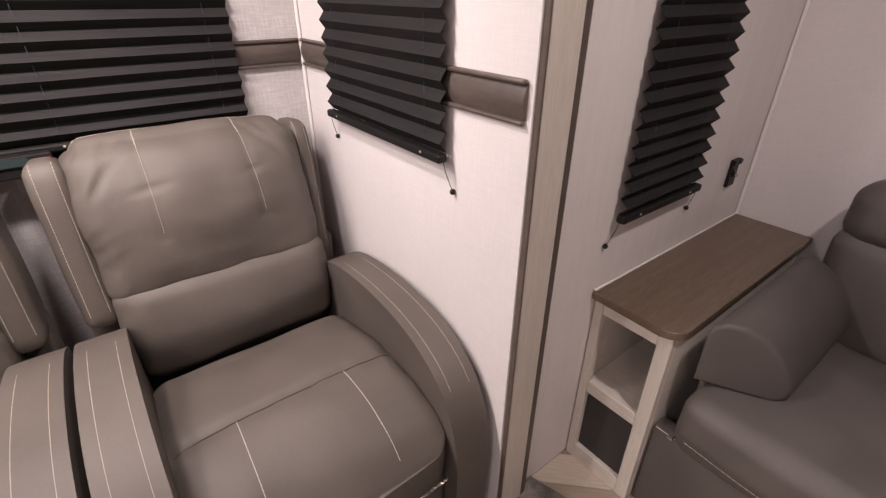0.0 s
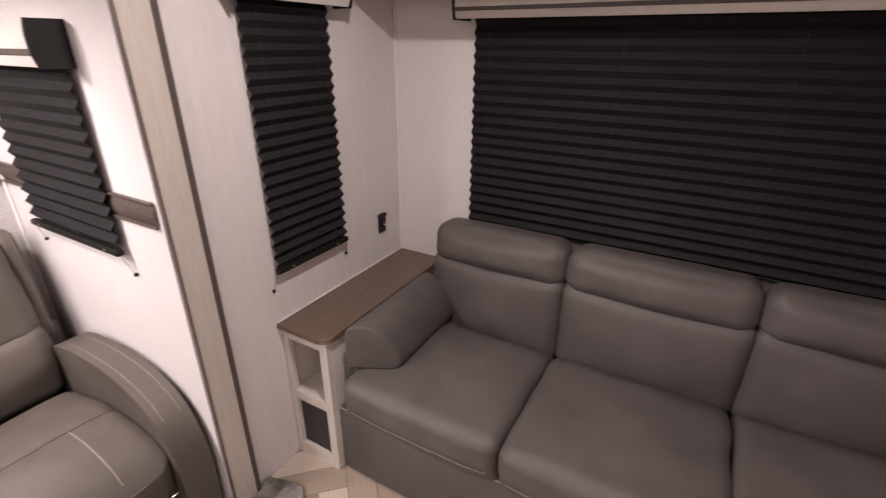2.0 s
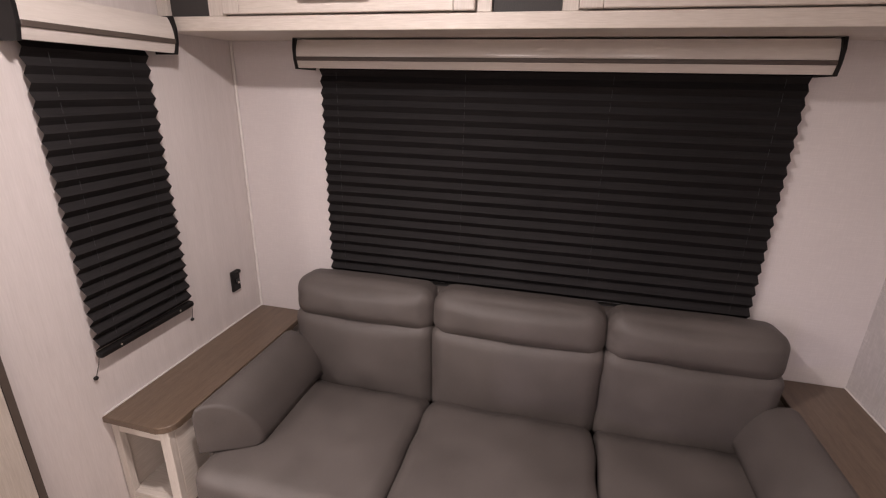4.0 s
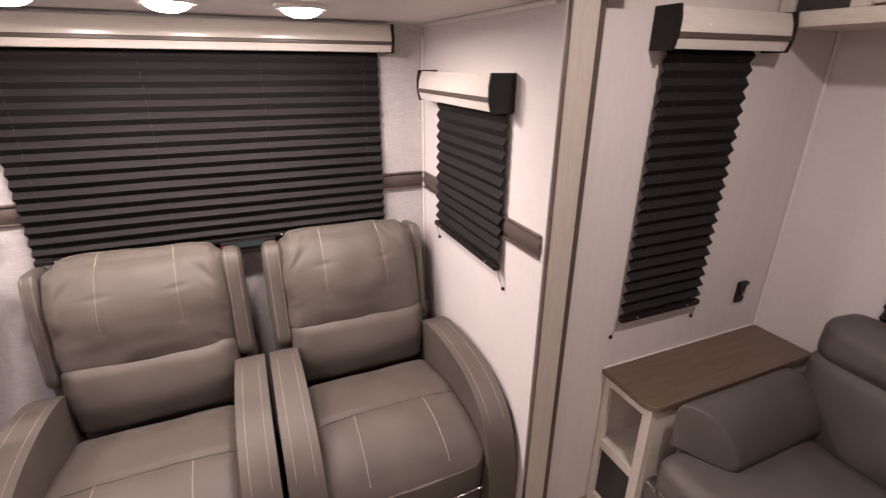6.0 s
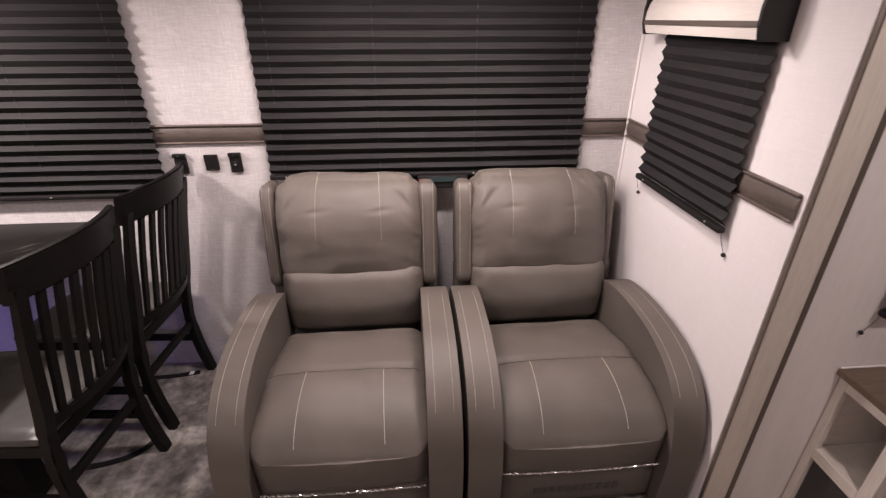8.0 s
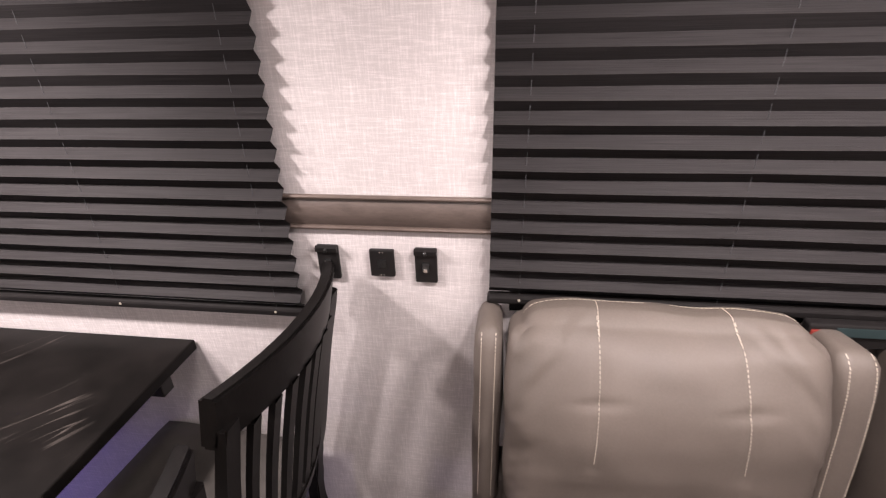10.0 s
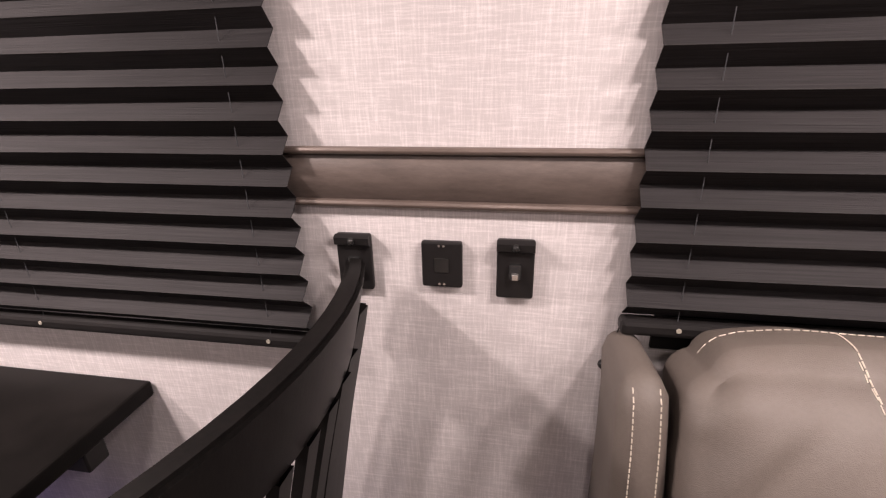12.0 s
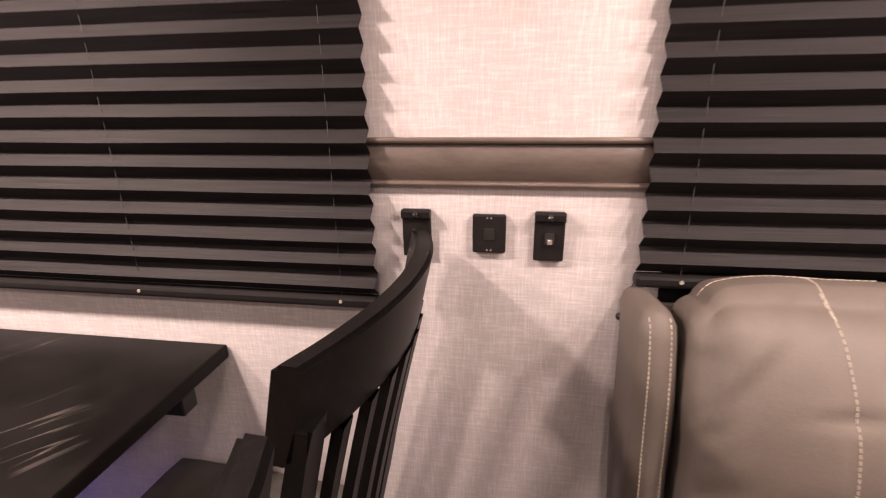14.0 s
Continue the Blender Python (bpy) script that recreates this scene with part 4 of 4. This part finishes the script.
def dining_chair():
    ch = thing("dining_chair", (0, 0, 0.016), "black-stained slat-back wooden dining chair with curved crest", "chair", "chairs at the dining table")
    W, k = 0.176, 12
    back = smooth_line(BACK_PROFILE, 5)

    def x_at(z):
        for a, b in zip(back, back[1:]):
            if a.y <= z <= b.y:
                return a.x + (b.x - a.x) * (z - a.y) / (b.y - a.y)
        return back[-1].x
    sag = lambda y: 0.034 * (1 - (y / W) ** 2)
    for s in (-1, 1):
        bm = bmesh.new()
        prev = None
        for p in [q for q in back if q.y < 0.938]:
            wid = 0.017 if p.y > 0.4 else 0.019
            deep = 0.016 - 0.007 * max(0.0, min(1.0, (p.y - 0.50) / 0.40))
            row = [bm.verts.new((p.x + a * deep, s * W + b * wid, p.y)) for a, b in ((-1, -1), (1, -1), (1, 1), (-1, 1))]
            if prev:
                for i in range(4):
                    bm.faces.new((prev[i], prev[(i + 1) % 4], row[(i + 1) % 4], row[i]))
            else:
                bm.faces.new(row)
            prev = row
        bm.faces.new(prev)
        bmesh.ops.bevel(bm, geom=[e for e in bm.edges if abs(e.verts[0].co.z - e.verts[1].co.z) > 0.004], offset=0.004, segments=2, affect="EDGES")
        part("back_leg", bm, EBONY, ch, smooth=True)

    def curved(nm, z0, z1, thick, over=0.0):
        bm = bmesh.new()
        prev = None
        for i in range(k + 1):
            y = (-W - over) + 2 * (W + over) * i / k
            zt = z1 + (0.004 * (1 - (y / W) ** 2) if over else 0)
            row = [bm.verts.new((x_at(z) + sag(y) + d - (0.010 if over else 0.0), y, z)) for z, d in ((z0, -thick / 2), (z0, thick / 2), (zt, thick / 2), (zt, -thick / 2))]
            if prev:
                for j in range(4):
                    bm.faces.new((prev[j], prev[(j + 1) % 4], row[(j + 1) % 4], row[j]))
            else:
                bm.faces.new(row)
            prev = row
        bm.faces.new(prev)
        bmesh.ops.bevel(bm, geom=[e for e in bm.edges if abs(e.verts[0].co.y - e.verts[1].co.y) > 0.01], offset=0.005, segments=2, affect="EDGES")
        part(nm, bm, EBONY, ch, smooth=True)
    curved("crest_rail", 0.892, 0.992, 0.026, 0.017)
    curved("lower_rail", 0.475, 0.520, 0.022)
    for i in range(7):
        y = -W + 2 * W * (i + 1) / 8
        bm = bmesh.new()
        prev = None
        for j in range(7):
            z = 0.515 + (0.895 - 0.515) * j / 6
            row = [bm.verts.new((x_at(z) + sag(y) + a * 0.006, y + b * 0.011, z)) for a, b in ((-1, -1), (1, -1), (1, 1), (-1, 1))]
            if prev:
                for q in range(4):
                    bm.faces.new((prev[q], prev[(q + 1) % 4], row[(q + 1) % 4], row[q]))
            prev = row
        part("slat", bm, EBONY, ch)
    xb = x_at(0.44)
    part("seat_frame", boxed((xb - 0.42, -W - 0.012, 0.385), (xb - 0.012, W + 0.012, 0.430), 0.004), EBONY, ch)
    bm = cushion((0.43, 2 * W + 0.035, 0.035), 0.014, (0, 0, 0.004), 7)
    bmesh.ops.translate(bm, verts=bm.verts, vec=(xb - 0.222, 0, 0.447))
    part("seat", bm, SEAT_PAD, ch, "dark grey seat pad", smooth=True)
    for s in (-1, 1):
        bm = bmesh.new()
        tube(bm, (xb - 0.395, s * (W - 0.008), 0.0), (xb - 0.395, s * (W - 0.008), 0.385), 0.017, 4, 0.026)
        part("front_leg", bm, EBONY, ch)
        part("side_stretcher", boxed((xb - 0.39, s * (W - 0.008) - 0.009, 0.17), (x_at(0.18) - 0.01, s * (W - 0.008) + 0.009, 0.20), 0.003), EBONY, ch)
    part("cross_stretcher", boxed((x_at(0.26) - 0.010, -W + 0.012, 0.245), (x_at(0.26) + 0.010, W - 0.012, 0.275), 0.003), EBONY, ch)
    return ch


BACK_PROFILE = [(0.036, 0.0), (0.010, 0.14), (0.0, 0.29), (0.018, 0.44), (0.042, 0.545), (0.086, 0.755), (0.129, 0.930), (0.148, 1.018), (0.149, 1.024)]
CHX = -0.868
chair = dining_chair()
chair.matrix_basis = pose(CHX - 0.026, 1.579, 0.016, 0, 0, -4)
copy_thing(chair, pose(-0.905, 1.122, 0.016, 0, 0, -4))


# ---- straps on the carpet ----
def strap(pts, label, wide=0.026):
    ob = thing("strap", pts[0], label, "strap")
    bm = bmesh.new()
    o = Vector(pts[0])
    line = smooth_line(pts, 6)
    prev = None
    for i, p in enumerate(line):
        d = (line[min(i + 1, len(line) - 1)] - line[max(i - 1, 0)]).normalized()
        side = Vector((-d.y, d.x, 0)).normalized() * wide / 2
        row = [bm.verts.new(p - o + side + Vector((0, 0, h))) for h in (0, 0.002)] + [bm.verts.new(p - o - side + Vector((0, 0, h))) for h in (0.002, 0)]
        if prev:
            for q in range(4):
                bm.faces.new((prev[q], prev[(q + 1) % 4], row[(q + 1) % 4], row[q]))
        else:
            bm.faces.new(row)
        prev = row
    bm.faces.new(prev)
    part("webbing", bm, BLACK, ob)
    return ob


strap([(-1.16, 1.22, 0.0165), (-1.05, 1.235, 0.017), (-0.96, 1.27, 0.017), (-0.915, 1.33, 0.0165), (-0.92, 1.38, 0.0165)], "black webbing strap lying on the carpet")
tag = strap([(-1.10, 1.70, 0.0165), (-1.0, 1.705, 0.017), (-0.89, 1.725, 0.0165)], "black webbing strap with white label on the carpet")
part("label", boxed((0.165, 0.008, 0.0026), (0.185, 0.030, 0.0036)), WHITE, tag, "small white label")


# ---- vinyl planks, last ----
floor_ob = bpy.data.objects["floor"]
rng = random.Random(4)
PL, PW = 0.42, 0.105
turn45 = Matrix.Rotation(radians(45), 4, "Z")
ROOM = (WEST + 0.001, R - 0.001, SOUTH + 0.001, M - 0.001)


def clip(poly):
    """A flat outline cut to the room."""
    for axis, limit, keep_more in ((0, ROOM[0], True), (0, ROOM[1], False), (1, ROOM[2], True), (1, ROOM[3], False)):
        out = []
        for p, q in zip(poly, poly[1:] + poly[:1]):
            ip, iq = ((v[axis] >= limit) == keep_more for v in (p, q))
            if ip:
                out.append(p)
            if ip != iq:
                out.append(p.lerp(q, (limit - p[axis]) / (q[axis] - p[axis])))
        poly = out
        if len(poly) < 3:
            return []
    return poly


plank_mesh = finish(boxed((-PL / 2 + 0.0007, -PW / 2 + 0.0007, -0.0055), (PL / 2 - 0.0007, PW / 2 - 0.0007, 0.0), 0.001, 1), "plank", PLANK)
hx, hy = PL / 2 - 0.0007, PW / 2 - 0.0007
laid = []
for i in range(-60, 60):
    for j in range(-10, 10):
        for k in (0, 1):
            # herringbone: each row steps back by one plank width
            if k == 0:
                u, v, r = -PL / 2 - i * PW + j * 2 * PL, (i + 0.5) * PW, 0
            else:
                u, v, r = PW / 2 - i * PW + j * 2 * PL, i * PW + PL / 2, 90
            p = turn45 @ Vector((u - 0.105, v, 0)) + Vector((1.36, 0.69, 0))
            m = Matrix.Translation(p) @ Matrix.Rotation(radians(45 + r), 4, "Z")
            full = [m @ Vector((a, b, 0)) for a, b in ((-hx, -hy), (hx, -hy), (hx, hy), (-hx, hy))]
            cut = clip(full)
            if cut:
                laid.append(((p - Vector((1.0, 0.4, 0))).length, m, full, cut))
laid.sort(key=lambda q: q[0])
rest = bmesh.new()
for n_, (_, m, full, cut) in enumerate(laid):
    if n_ < 300:
        if cut == full:
            ob = new("plank", plank_mesh)
        else:
            ob = new("plank", finish(extrude(bmesh.new(), [tuple((m.inverted() @ v).xy) for v in cut], "z", -0.0055, 0.0), "plank", PLANK))
        ob.parent = floor_ob
        ob.matrix_basis = m
    else:
        rest.faces.new([rest.verts.new(v) for v in cut])
if rest.faces:
    tagged(part("plank_field", rest, PLANK_FAR, floor_ob), kind="stuff")
else:
    rest.free()

# ---- blue accent strip at the far slide-out end ----
led = thing("led_strip", (SLIDE_W + 0.002, 1.35, 0.30), "lit blue accent strip light low on the wall", "lamp")
part("channel", boxed((0.0, -0.16, -0.012), (0.008, 0.16, 0.012), 0.002), BLACK, led)
part("lip", boxed((0.0, -0.18, 0.0125), (0.11, 0.18, 0.020), 0.002), BLACK, led, "black lip that shades the strip")
part("diffuser", boxed((0.0085, -0.155, -0.006), (0.011, 0.155, 0.006)), BLUE_GLOW, led, "glowing blue diffuser")

strip = thing("led_strip", (0.70, F - 0.0125, 1.965), "short lit blue accent strip on the fascia", "lamp")
part("channel", boxed((-0.13, -0.006, -0.008), (0.13, 0.0, 0.008), 0.001), BLACK, strip)
part("diffuser", boxed((-0.125, -0.009, -0.004), (0.125, -0.0063, 0.004)), BLUE_GLOW, strip, "glowing blue diffuser")
